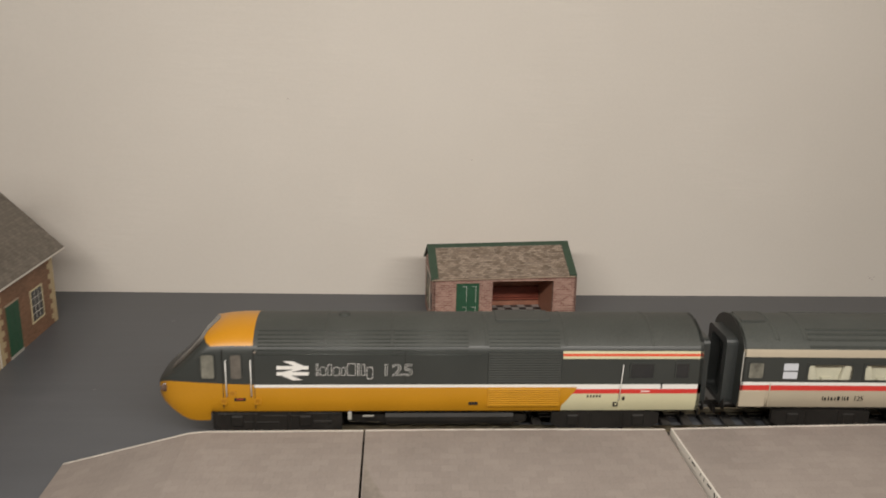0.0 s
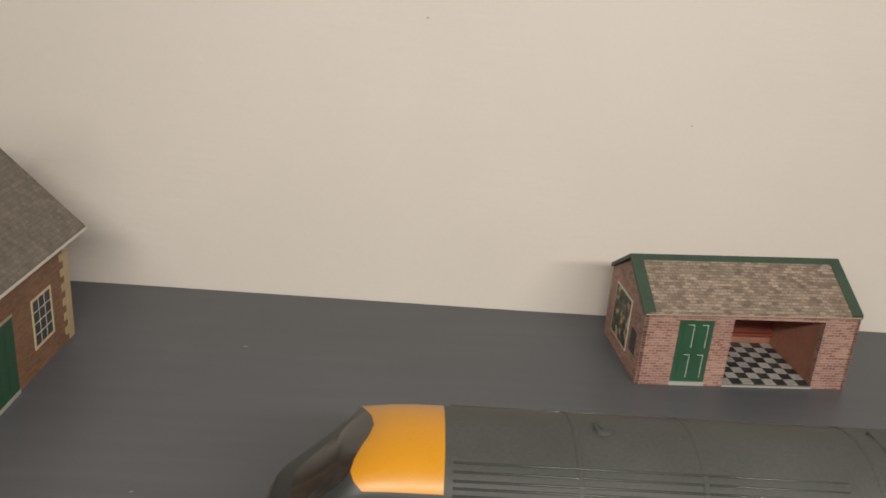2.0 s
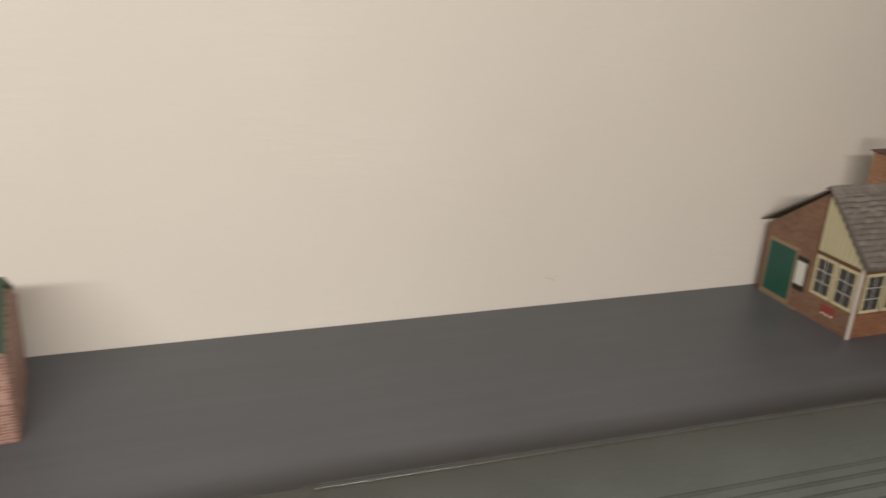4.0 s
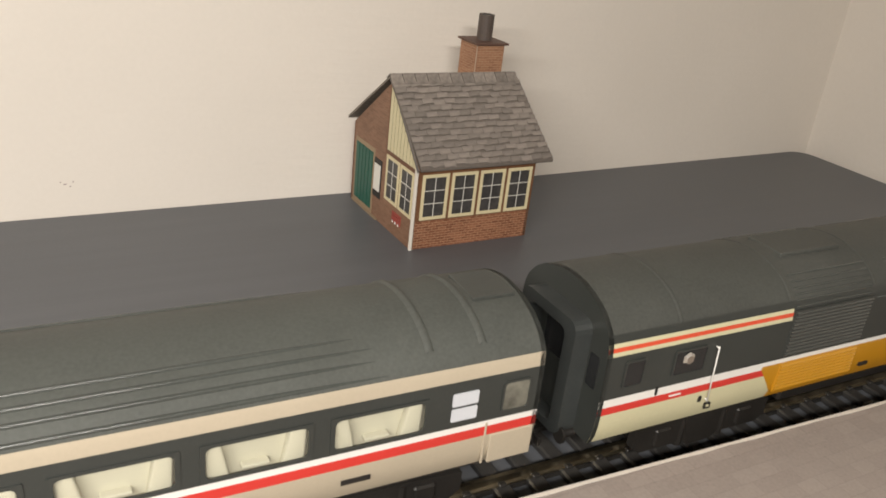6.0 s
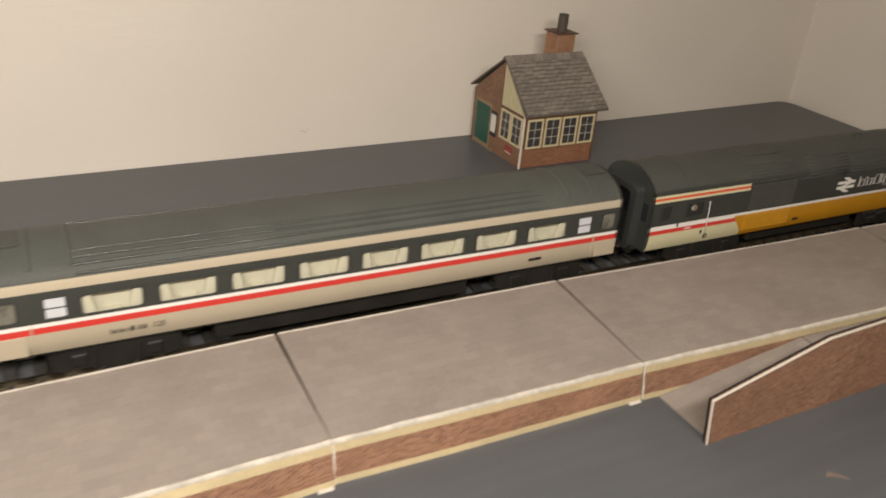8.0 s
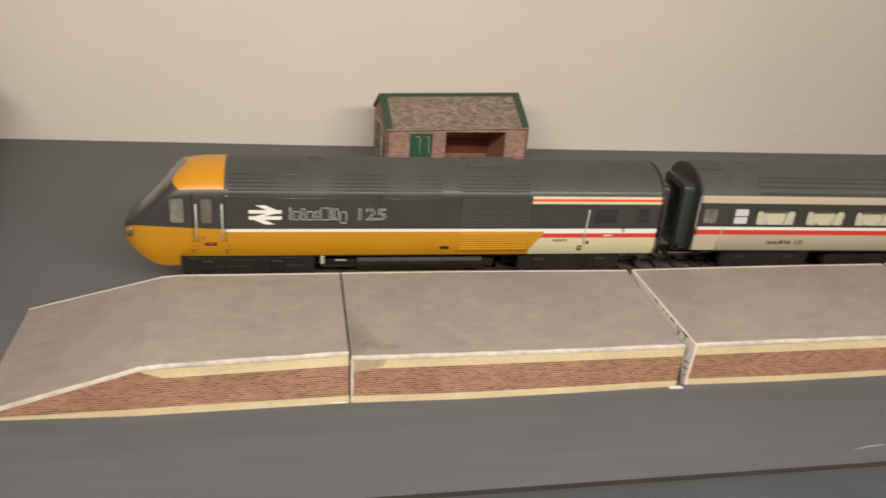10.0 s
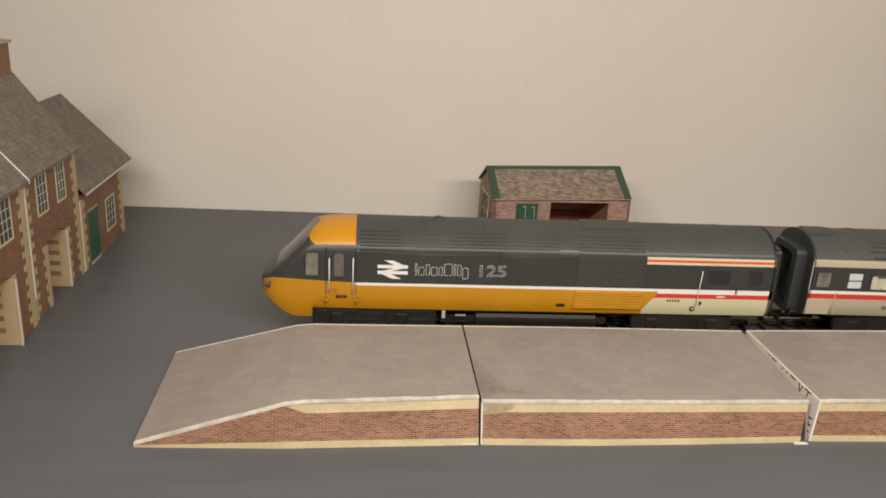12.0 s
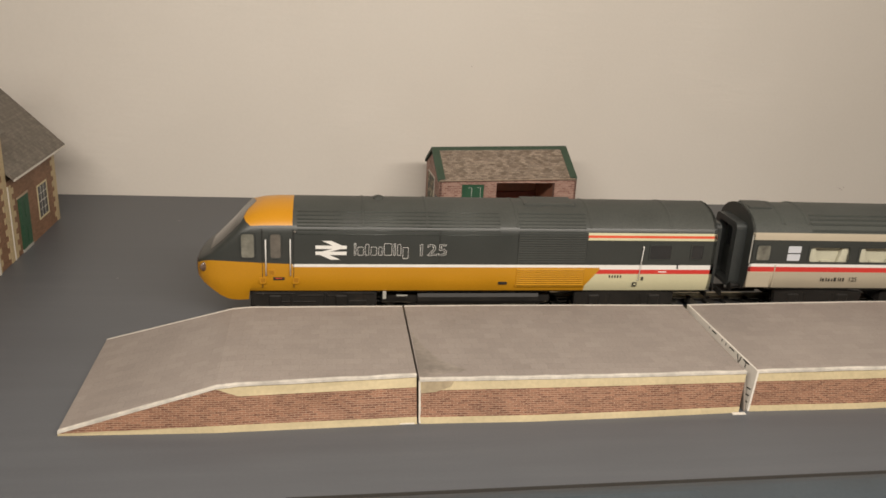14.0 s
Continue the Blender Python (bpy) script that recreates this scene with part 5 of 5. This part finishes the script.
# ---- the signal box ----
def signal_box():
    ob = thing("signal_box", 534.6, 136.0, 0, "red brick card signal box with grey tiled roof and chimney", "model building", rz=0.7)
    ob.scale = (1.034, 1.034, 1.034)
    W, D, E, RZ, RY = 53.0, 57.0, 33.0, 59.6, 25.0
    part("front_wall", boxed(0, W, 0, 1.2, 0.05, E - 0.4), BRICKX, ob, "red brick print front wall")
    part("window_band", boxed(0.4, W - 0.1, -0.2, 0.2, 11.4, 31.4), surface("brown_sash_band", (0.16, 0.075, 0.035), 0.55, 0.15), ob, "brown band behind the windows")
    part("back_wall", boxed(0, W, D - 1.2, D, 0.05, E), BRICKX, ob)
    gable = [(0, 0.05), (D, 0.05), (D, E + 1.0), (RY, RZ - 1.2), (0, E - 0.6)]
    left = part("gable_wall", prismed(gable, "yz", 0, 1.2), BRICKY, ob, "red brick print gable")
    part("gable_wall", prismed(gable, "yz", W - 1.2, W), BRICKY, ob, "red brick print gable")
    for i in range(4):
        a = 2.6 + i * 12.55
        printed_window(ob, "xz", a, a + 11.3, 12.0, 30.0, -0.2, -1, 2, 3, FRAMEP, 1.25)
    for i in range(2):
        a = 1.4 + i * 12.1
        printed_window(left, "yz", a, a + 11.2, 12.0, 30.2, 0.0, -1, 2, 3, FRAMEP, 1.25)
    part("sash_rail", boxed(-0.25, 0.1, 0.6, 25.6, 30.6, 32.0), surface("brown_rail", (0.14, 0.06, 0.03), 0.55, 0.15), left)
    # upright pale boards in the front half of the gable
    n = 9
    for i in range(n):
        a0, a1 = 0.6 + i * 24.4 / n, 0.6 + (i + 1) * 24.4 / n - 0.62
        za, zb = 32.2 + 26.0 * a0 / 25.0 * 0.98, 32.2 + 26.0 * a1 / 25.0 * 0.98
        part("board", prismed([(a0, 32.2), (a1, 32.2), (a1, min(zb, 57.0)), (a0, min(za, 57.0))], "yz", -0.45, 0.05), PALE, left)
    part("board_backing", prismed([(0.4, 32.1), (25.0, 32.1), (25.0, 57.6), (0.4, 32.6)], "yz", -0.25, 0.02), surface("board_joint", (0.17, 0.14, 0.08), 0.6, 0.1), left, "shadowed joints between boards")
    part("corner_edge", boxed(-0.55, 0.5, -0.55, 0.4, 0.05, 32.5), CARD, ob, "white cut card corner")
    part("upper_brick_edge", boxed(-0.3, 0.1, 25.2, 25.9, 30.0, 58.0), surface("edge_brown", (0.2, 0.09, 0.05), 0.6, 0.1), left)
    # door, notice, fire buckets
    d = part("door_surround", prismed([(35.6, 0.05), (54.4, 0.05), (54.4, 28.6), (35.6, 28.6)], "yz", -0.25, 0.1), surface("dull_stone_print", (0.30, 0.215, 0.135), 0.6, 0.12), left, "pale door surround")
    dd = part("door", prismed([(36.8, 2.6), (53.2, 2.6), (53.2, 26.8), (36.8, 26.8)], "yz", -0.4, 0.05), TEAL, left, "teal green boarded door")
    for k in range(5):
        part("door_board", prismed([(37.0 + k * 3.2, 2.9), (39.5 + k * 3.2, 2.9), (39.5 + k * 3.2, 26.4), (37.0 + k * 3.2, 26.4)], "yz", -0.62, -0.2), TEAL, dd)
    part("notice_recess", prismed([(28.6, 9.6), (35.4, 9.6), (35.4, 25.6), (28.6, 25.6)], "yz", -0.25, 0.1), INK, left, "dark panel round the notice")
    part("notice_board", prismed([(29.4, 12.4), (34.8, 12.4), (34.8, 23.4), (29.4, 23.4)], "yz", -0.5, 0.0), BARP, left, "blank white notice board")
    bk = part("bucket_shelf", prismed([(9.0, 8.6), (16.5, 8.6), (16.5, 9.8), (9.0, 9.8)], "yz", -0.4, 0.0), DULLRED, left, "red fire bucket shelf")
    for k in range(3):
        part("fire_bucket", prismed([(9.4 + k * 2.4, 5.6), (11.0 + k * 2.4, 5.6), (11.4 + k * 2.4, 8.4), (9.0 + k * 2.4, 8.4)], "yz", -0.55, 0.0), DULLRED, bk, "red fire bucket")
        part("bucket_mark", boxed(-0.66, -0.4, 9.75 + k * 2.4, 10.65 + k * 2.4, 5.5, 6.4), WHITE, bk)
    part("door_step", boxed(-0.7, 0.0, 30.0, 55.0, 0.05, 0.7), surface("dull_step_print", (0.27, 0.20, 0.13), 0.6, 0.12), ob, "pale printed step")
    # roof
    fr0, fr1 = (-2.0, E - 1.1), (RY, RZ)
    bk0 = (D + 3.6, E + 1.4)

    def verge(s):
        """The roof's left and right ends at the share s of the way up the front slope."""
        return 0.6 - 2.2 * s, 59.7 - 4.7 * s

    def slope(bot, top, b_ends, t_ends, thick):
        bm = bmesh.new()
        ring = []
        for dz in (0.0, thick):
            ring.append([bm.verts.new((x, p[0], p[1] + dz)) for x, p in ((b_ends[0], bot), (b_ends[1], bot), (t_ends[1], top), (t_ends[0], top))])
        bm.faces.new(ring[0][::-1])
        bm.faces.new(ring[1])
        for i in range(4):
            bm.faces.new((ring[0][i], ring[0][(i + 1) % 4], ring[1][(i + 1) % 4], ring[1][i]))
        bmesh.ops.recalc_face_normals(bm, faces=bm.faces[:])
        return bm
    front_roof = part("roof_slope", slope(fr0, fr1, verge(0), verge(1), 0.95), TILEBED, ob, "grey tiled front slope")
    part("roof_slope", slope(bk0, fr1, verge(1), verge(1), 0.95), SLATES, ob, "grey tiled back slope")
    part("verge_edge", prismed([(fr0[0], fr0[1] - 0.2), (RY, RZ - 0.2), (RY, RZ + 0.75), (fr0[0], fr0[1] + 0.75)], "yz", -0.9, -0.2), surface("verge_grey", (0.16, 0.14, 0.125), 0.6, 0.15), ob)
    slope_len = math.hypot(fr1[0] - fr0[0], fr1[1] - fr0[1])
    ang = math.degrees(math.atan2(fr1[1] - fr0[1], fr1[0] - fr0[0]))
    courses, per = 14, 12
    ch = (slope_len - 3.0) / courses
    rnd = random.Random(4)
    shapes = []
    for v in range(6):
        bm = bmesh.new()
        sag = [rnd.uniform(-0.36, 0.36) for _ in range(4)]
        lower = [(k / 3, 0.42 + sag[k] * 1.2) for k in range(4)]
        prism(bm, lower + [(0.985, ch - 0.05), (0.0, ch - 0.05)], "xy", 0.02, 0.27)
        shapes.append(mesh_of("roof_tile", bm, TILES))
    for r in range(courses):
        s0 = r * ch / slope_len
        xa, xb = verge(s0 + 0.5 * ch / slope_len)
        tw = (xb - xa) / per
        cuts = [0] + [k - (0.5 if r % 2 else 0.0) for k in range(1, per + (1 if r % 2 else 0))] + [per]
        y, z = fr0[0] + math.cos(radians(ang)) * r * ch, fr0[1] + 1.15 + math.sin(radians(ang)) * r * ch
        for c0, c1 in zip(cuts, cuts[1:]):
            slip = rnd.uniform(-0.32, 0.32)
            m = at_mm(xa + c0 * tw, y + slip * math.cos(radians(ang)), z + slip * math.sin(radians(ang)) + rnd.uniform(0, 0.12), ang, 0, 0) @ Matrix.Diagonal(((c1 - c0) * tw - 0.02, 1, 1, 1))
            piece("roof_tile", rnd.choice(shapes), front_roof, m)
    cap_me = mesh_of("ridge_tile", prism(prism(bmesh.new(), [(-2.8, -2.6), (0.15, 0.75), (0.15, 1.15), (-3.1, -2.2)], "yz", 0.16, 4.95), [(0.1, 0.8), (2.8, -1.2), (3.0, -0.9), (0.1, 1.18)], "yz", 0.16, 4.95), TILES)
    for k in range(11):
        piece("ridge_tile", cap_me, front_roof, at_mm(-1.6 + k * 5.13, RY, RZ + 0.75))
    # chimney
    ch_ob = part("chimney", boxed(37.4, 50.0, 28.4, 41.0, 50.0, 71.4), CHIMX, ob, "red brick print chimney")
    side = printed("chimney_brick_y", "yz", 3.0, 1.0, 0.18, (0.27, 0.130, 0.075), (0.36, 0.19, 0.11), (0.44, 0.28, 0.175))
    part("chimney_side", boxed(37.2, 37.4, 28.4, 41.0, 50.0, 71.4), side, ch_ob)
    part("chimney_corner", boxed(37.15, 37.45, 28.25, 28.45, 50.0, 71.4), EAVE, ch_ob, "pale cut card corner")
    part("chimney_cap", boxed(36.2, 51.4, 27.2, 42.4, 71.4, 72.2, 0.1), surface("cap_brown", (0.11, 0.06, 0.045), 0.6, 0.2), ch_ob, "thin brown chimney cap")
    pot = bmesh.new()
    rod(pot, (44.2, 35.0, 72.2), (44.2, 35.0, 82.2), 3.1, 18)
    bmesh.ops.delete(pot, geom=[f for f in pot.faces if f.normal.z > 0.9], context="FACES")
    part("chimney_pot", pot, surface("pot_grey", (0.085, 0.065, 0.055), 0.6, 0.2), ch_ob, "rolled dark paper chimney pot")
    # A black plug stands in for the shade down the open pot.
    pin = bmesh.new()
    rod(pin, (44.2, 35.0, 73.0), (44.2, 35.0, 82.0), 2.75, 18)
    part("pot_hollow_shade", pin, INK, ch_ob)
    return ob


signal_box()


# ---- the station building ----
def quoins(parent, y0, y1, z1, face, first=0):
    """Alternating long and short corner stones between y0 and y1 up to z1."""
    wide, z, k = y1 - y0, 0.1, first
    while z < z1 - 0.5:
        h = min(3.0, z1 - z)
        a, c = (y0, y1) if k % 2 == 0 else ((y0, y0 + wide * 0.6) if first < 10 else (y1 - wide * 0.6, y1))
        part("quoin", prismed([(a, z + 0.05), (c, z + 0.05), (c, z + h - 0.05), (a, z + h - 0.05)], "yz", face - 0.3, face + 0.28), QUOIN, parent)
        z += h
        k += 1


def station():
    ob = thing("station_building", -102.0, 0, 0, "brown brick card station with stone quoins and slate roof", "model building")
    back, ridge_x = -68.0, -33.5
    # low wing
    wing = part("low_wing", boxed(back, 0, 79.6, 151.2, 0.05, 40.2), STBRICK, ob, "brown brick print low wing")
    gx = [(back, 40.0), (0, 40.0), (ridge_x, 76.0)]
    part("wing_gable", prismed(gx, "xz", 149.0, 151.0), STBRICKX, wing)
    quoins(wing, 144.0, 151.2, 39.4, 0.0, 11)
    printed_window(wing, "yz", 119.4, 135.0, 9.0, 28.0, 0.0, 1, 3, 4, FRAMEP, 0.9)
    part("door_surround", prismed([(90.2, 28.6), (106.2, 28.6), (106.2, 29.6), (90.2, 29.6)], "yz", -0.2, 0.2), EAVE, wing, "pale brown door surround")
    printed_door(wing, "yz", 91.2, 105.2, 1.6, 28.6, 0.2, 1, GREEN, TRIMGREEN)
    quoins(wing, 80.4, 87.2, 38.0, 0.0, 1)
    part("door_step", boxed(0.0, 0.6, 91.0, 105.4, 0.05, 1.6), STEP, wing)
    e0, apex = (4.0, 41.0), (ridge_x, 78.0)
    part("wing_roof", prismed([e0, apex, (ridge_x, 79.4), (e0[0], 42.4)], "xz", 79.6, 160.5), SLATES, ob, "grey slate print roof")
    part("wing_roof", prismed([(2 * ridge_x - e0[0], e0[1]), apex, (ridge_x, 79.4), (2 * ridge_x - e0[0], 42.4)], "xz", 79.6, 160.5), SLATES, ob, "grey slate print roof")
    part("eave_edge", boxed(3.7, 4.4, 79.6, 160.6, 41.1, 42.0), CARD, ob, "white cut card eave")
    # two tall blocks
    for nm, y0, y1, x1, chim in (("tall_block", 14.0, 79.6, 0.0, True), ("tall_block", -62.0, 13.6, 1.2, False)):
        open0, open1 = (35.4, 58.6) if chim else (-42.0, -8.6)
        bm = bmesh.new()
        box(bm, back, x1 - 1.4, y0, y1, 34.0, 64.0)
        box(bm, back, x1 - 14, y0, y1, 0.05, 34.0)
        box(bm, x1 - 14, x1, y0, open0, 0.05, 34.0)
        box(bm, x1 - 14, x1, open1, y1, 0.05, 34.0)
        box(bm, x1 - 1.4, x1, y0, y1, 34.0, 64.0)
        arch = [(open0, 34.0)] + [(open0 + (open1 - open0) * (0.5 - 0.5 * math.cos(a)), 29.4 + 3.2 * math.sin(a)) for a in [k * math.pi / 10 for k in range(11)]] + [(open1, 34.0)]
        prism(bm, arch, "yz", x1 - 1.4, x1)
        blk = part(nm, bm, STBRICK, ob, "brown brick print tall block")
        quoins(blk, y0 + 0.3, y0 + 7.4, 64.0, x1, 1)
        quoins(blk, y1 - 7.4, y1 - 0.3, 64.0, x1, 11)
        quoins(blk, open0 - 5.6, open0 - 0.1, 30.0, x1, 11)
        quoins(blk, open1 + 0.1, open1 + 5.6, 30.0, x1, 1)
        for a, c in (((29.0, 41.4), (52.4, 63.8)) if chim else ((-13.6, -0.2), (-40.0, -26.0))):
            printed_window(blk, "yz", a, c, 44.6, 63.4, x1, 1, 3, 4, FRAMEP, 0.9)
        # cream double doors, standing open
        reach = 2.4 if not chim else 0.6
        door = part("barn_door", boxed(x1 - 11.0, x1 + reach, open1 - 0.6, open1 + 0.3, 0.3, 29.8), QUOIN, blk, "cream boarded door standing open")
        for k in range(4):
            part("door_slot", boxed(x1 - 8.6, x1 - 3.6, open1 - 0.75, open1 - 0.5, 6.0 + k * 5.4, 8.2 + k * 5.4), surface("slot_brown", (0.26, 0.17, 0.085), 0.6, 0.1), door)
        part("door_edge", boxed(x1 + reach, x1 + reach + 0.35, open1 - 0.9, open1 + 0.5, 0.3, 29.9), CARD, door, "white cut card edge")
        part("barn_inside", boxed(x1 - 13.8, x1 - 13.2, open0, open1, 0.1, 33.8), BROWN, blk)
        part("drain_pipe", boxed(x1 - 0.2, x1 + 0.6, y1 - 0.1, y1 + 0.5, 12.0 if not chim else 0.2, 63.0 if not chim else 38.0), CARD, ob, "white cut card corner strip")
        ap = 110.4 if chim else 106.0
        for far in (False, True):
            prof = [(x1 + 2.4, 64.0), (ridge_x, ap), (ridge_x, ap + 1.4), (x1 + 2.4, 65.4)]
            if far:
                prof = [(2 * ridge_x - a, z) for a, z in prof]
            part("block_roof", prismed(prof, "xz", y0 - (0.6 if chim else 1.2), y1 + (0.9 if chim else 0.9)), SLATES, ob, "grey slate print roof")
        part("block_gable", prismed([(back, 64.0), (x1, 64.0), (ridge_x, ap - 1)], "xz", y1 - 1.6, y1 - 0.2), STBRICKX, blk)
        part("block_gable", prismed([(back, 64.0), (x1, 64.0), (ridge_x, ap - 1)], "xz", y0 + 0.2, y0 + 1.6), STBRICKX, blk)
        e = bmesh.new()
        prism(e, [(x1 + 2.7, 63.8), (ridge_x, ap + 0.2), (ridge_x, ap + 1.9), (x1 + 2.7, 65.8)], "xz", y1 + 0.9, y1 + 1.3)
        if not chim:
            part("verge_edge", e, CARD, ob, "white cut card verge")
        else:
            e.free()
        if chim:
            c = part("chimney", boxed(-39.0, -25.2, 64.6, 78.2, 96.0, 115.4), STBRICKX, ob, "brown brick print chimney")
            part("chimney_face", boxed(-25.2, -25.0, 64.7, 78.1, 96.0, 115.4), STBRICK, c)
            part("chimney_corner", boxed(-25.3, -24.9, 64.4, 64.75, 96.0, 115.4), CARD, c, "white cut card corner")
            part("chimney_cap", boxed(-40.4, -23.8, 63.4, 79.4, 115.4, 116.8, 0.2), EAVE, c, "thin brown chimney cap")
            part("chimney_pot", rod(bmesh.new(), (-32, 71.4, 116.8), (-32, 71.4, 128.0), 3.4, 18), PRINTDARK, c, "rolled dark paper chimney pot")
    return ob


station()


# ---- the second train, only its roof line seen ----
def blue_wagon(x0, x1, y, rz, label, nosed):
    ob = thing("blue_vehicle", x0, y - 18, 0, label, "model locomotive", "vehicles on the front track", rz)
    n = x1 - x0
    rows = [(0.6, 9), (0, 12), (0, 29), (0.6, 31.6), (2.4, 33.2), (6.5, 34.6), (12, 35.4), (18, 35.7)]
    full = both_sides(rows)
    xs = [0, 1.0, 3.5, 8.0, 14.0, n - 14.0, n - 8.0, n - 3.5, n - 1.0, n]
    wide = [0.62, 0.74, 0.87, 0.96, 1.0, 1.0, 0.96, 0.87, 0.74, 0.62]
    tall = [0.55, 0.60, 0.68, 0.80, 0.97, 1.0, 0.99, 0.98, 0.965, 0.95] if nosed else [0.95, 0.965, 0.98, 0.99, 1.0, 1.0, 0.99, 0.98, 0.965, 0.95]
    grid = [[(x, 18 + (yy - 18) * s, 9 + (z - 9) * t) for yy, z in full] for x, s, t in zip(xs, wide, tall)]
    top = len(full) - 1

    def kind_of(i, k):
        if nosed and i < 5:
            return 3 if i < 1 else 2
        return 1 if 3 <= min(k, top - 1 - k) else 0
    body = part("body", loft(grid, kind_of), [BLUE, BLUEROOF, YELLOW, BLACK], ob, "blue painted bodyshell", smooth=True)
    for i in (0, len(xs) - 1):
        e = bmesh.new()
        e.faces.new([e.verts.new(p) for p in grid[i]])
        part("end_face", e, BLACK if nosed and i == 0 else BLUE, body)
    # Black strips wider than the gutters: the shadow beside them is included.
    part("gutter", boxed(10, n - 5, -1.0, 1.2, 30.6, 31.9, 0.2), INK, ob)
    part("gutter", boxed(10, n - 5, 34.8, 37.0, 30.6, 31.9, 0.2), INK, ob, "dark gutter strip widened to include its shadow")
    part("roof_panel", boxed(n * 0.3, n * 0.45, 9, 27, 35.0, 36.0, 0.3), BLUEROOF, ob)
    part("underframe", boxed(14, n - 14, 4, 32, 6.0, 10.0, 0.6), BLACK, ob)
    bogie(ob, 14, 52)
    bogie(ob, n - 52, n - 14)
    return ob


track(-60, 284, -185.6, -181.2, "black plastic sleepers with bare metal rails in front")
track(285, 560, -217.0, -226.0, "short black track piece on the front edge")
blue_wagon(36, 276, -185.2, 1.02, "blue model locomotive with a plain blue-grey roof", False)
nosed = blue_wagon(281, 470, -214.8, -2.0, "blue model locomotive with a yellow nose", True)
nosed.scale = (1, 1, 1.36)

# ---- small marks ----
def fleck(name, x, y, z, pts, m, label, plane="xy", hh=0.12):
    ob = new(name, mesh_of(name, prismed(pts, plane, 0, hh), m))
    ob.matrix_world = pose(x * MM, y * MM, z * MM)
    return tagged(ob, label, "scuff mark")


CHALK = surface("chalk", (0.32, 0.31, 0.30), 0.8, 0.1)
fleck("scratch", 251.3, -120.8, 0.02, [(0, 0), (7, 1.2), (13.7, 1.9), (13.6, 2.3), (6.5, 1.8)], CHALK, "thin pale scratch on the board", hh=0.05)
fleck("paper_scrap", 485.3, -135, 0.02, [(0, 0), (3, 1.5), (6.6, -2.8), (7, -4.4), (3.4, -1.4)], surface("dull_scrap", (0.22, 0.165, 0.135), 0.7, 0.15), "small scrap of cream paper on the board", hh=0.25)
fleck("paint_fleck", -35, 148.6, 0.02, [(0, 0), (1.6, 0.2), (2.2, 0.6), (0.4, 0.7)], CHALK, "tiny pale fleck on the board", hh=0.05)
fleck("paint_fleck", -47.8, 55.2, 0.02, [(0, 0), (1.0, 0.1), (1.4, 0.5), (0.2, 0.6)], CHALK, "tiny pale fleck on the board", hh=0.05)
SMUDGE = surface("wall_smudge", (0.36, 0.27, 0.26), 0.8, 0.2)
for k, (dx, dz, w) in enumerate(((0, 0, 1.2), (2.0, -1.0, 0.7), (3.2, 0.8, 0.6), (-1.2, 0.9, 0.5))):
    fleck("wall_scuff", 417.5 + dx, 199.88, 12.8 + dz, [(0, 0), (w, 0.15), (w * 0.9, 0.5), (0.15, 0.45)], SMUDGE, "tiny brown scuff on the cream wall", "xz", 0.14)
for x, z in ((144.4, 90.0), (29.7, 126.5)):
    fleck("wall_scuff", x, 199.88, z, [(0, 0), (0.5, 0), (0.5, 0.4), (0, 0.4)], SMUDGE, "tiny dark speck on the cream wall", "xz", 0.14)
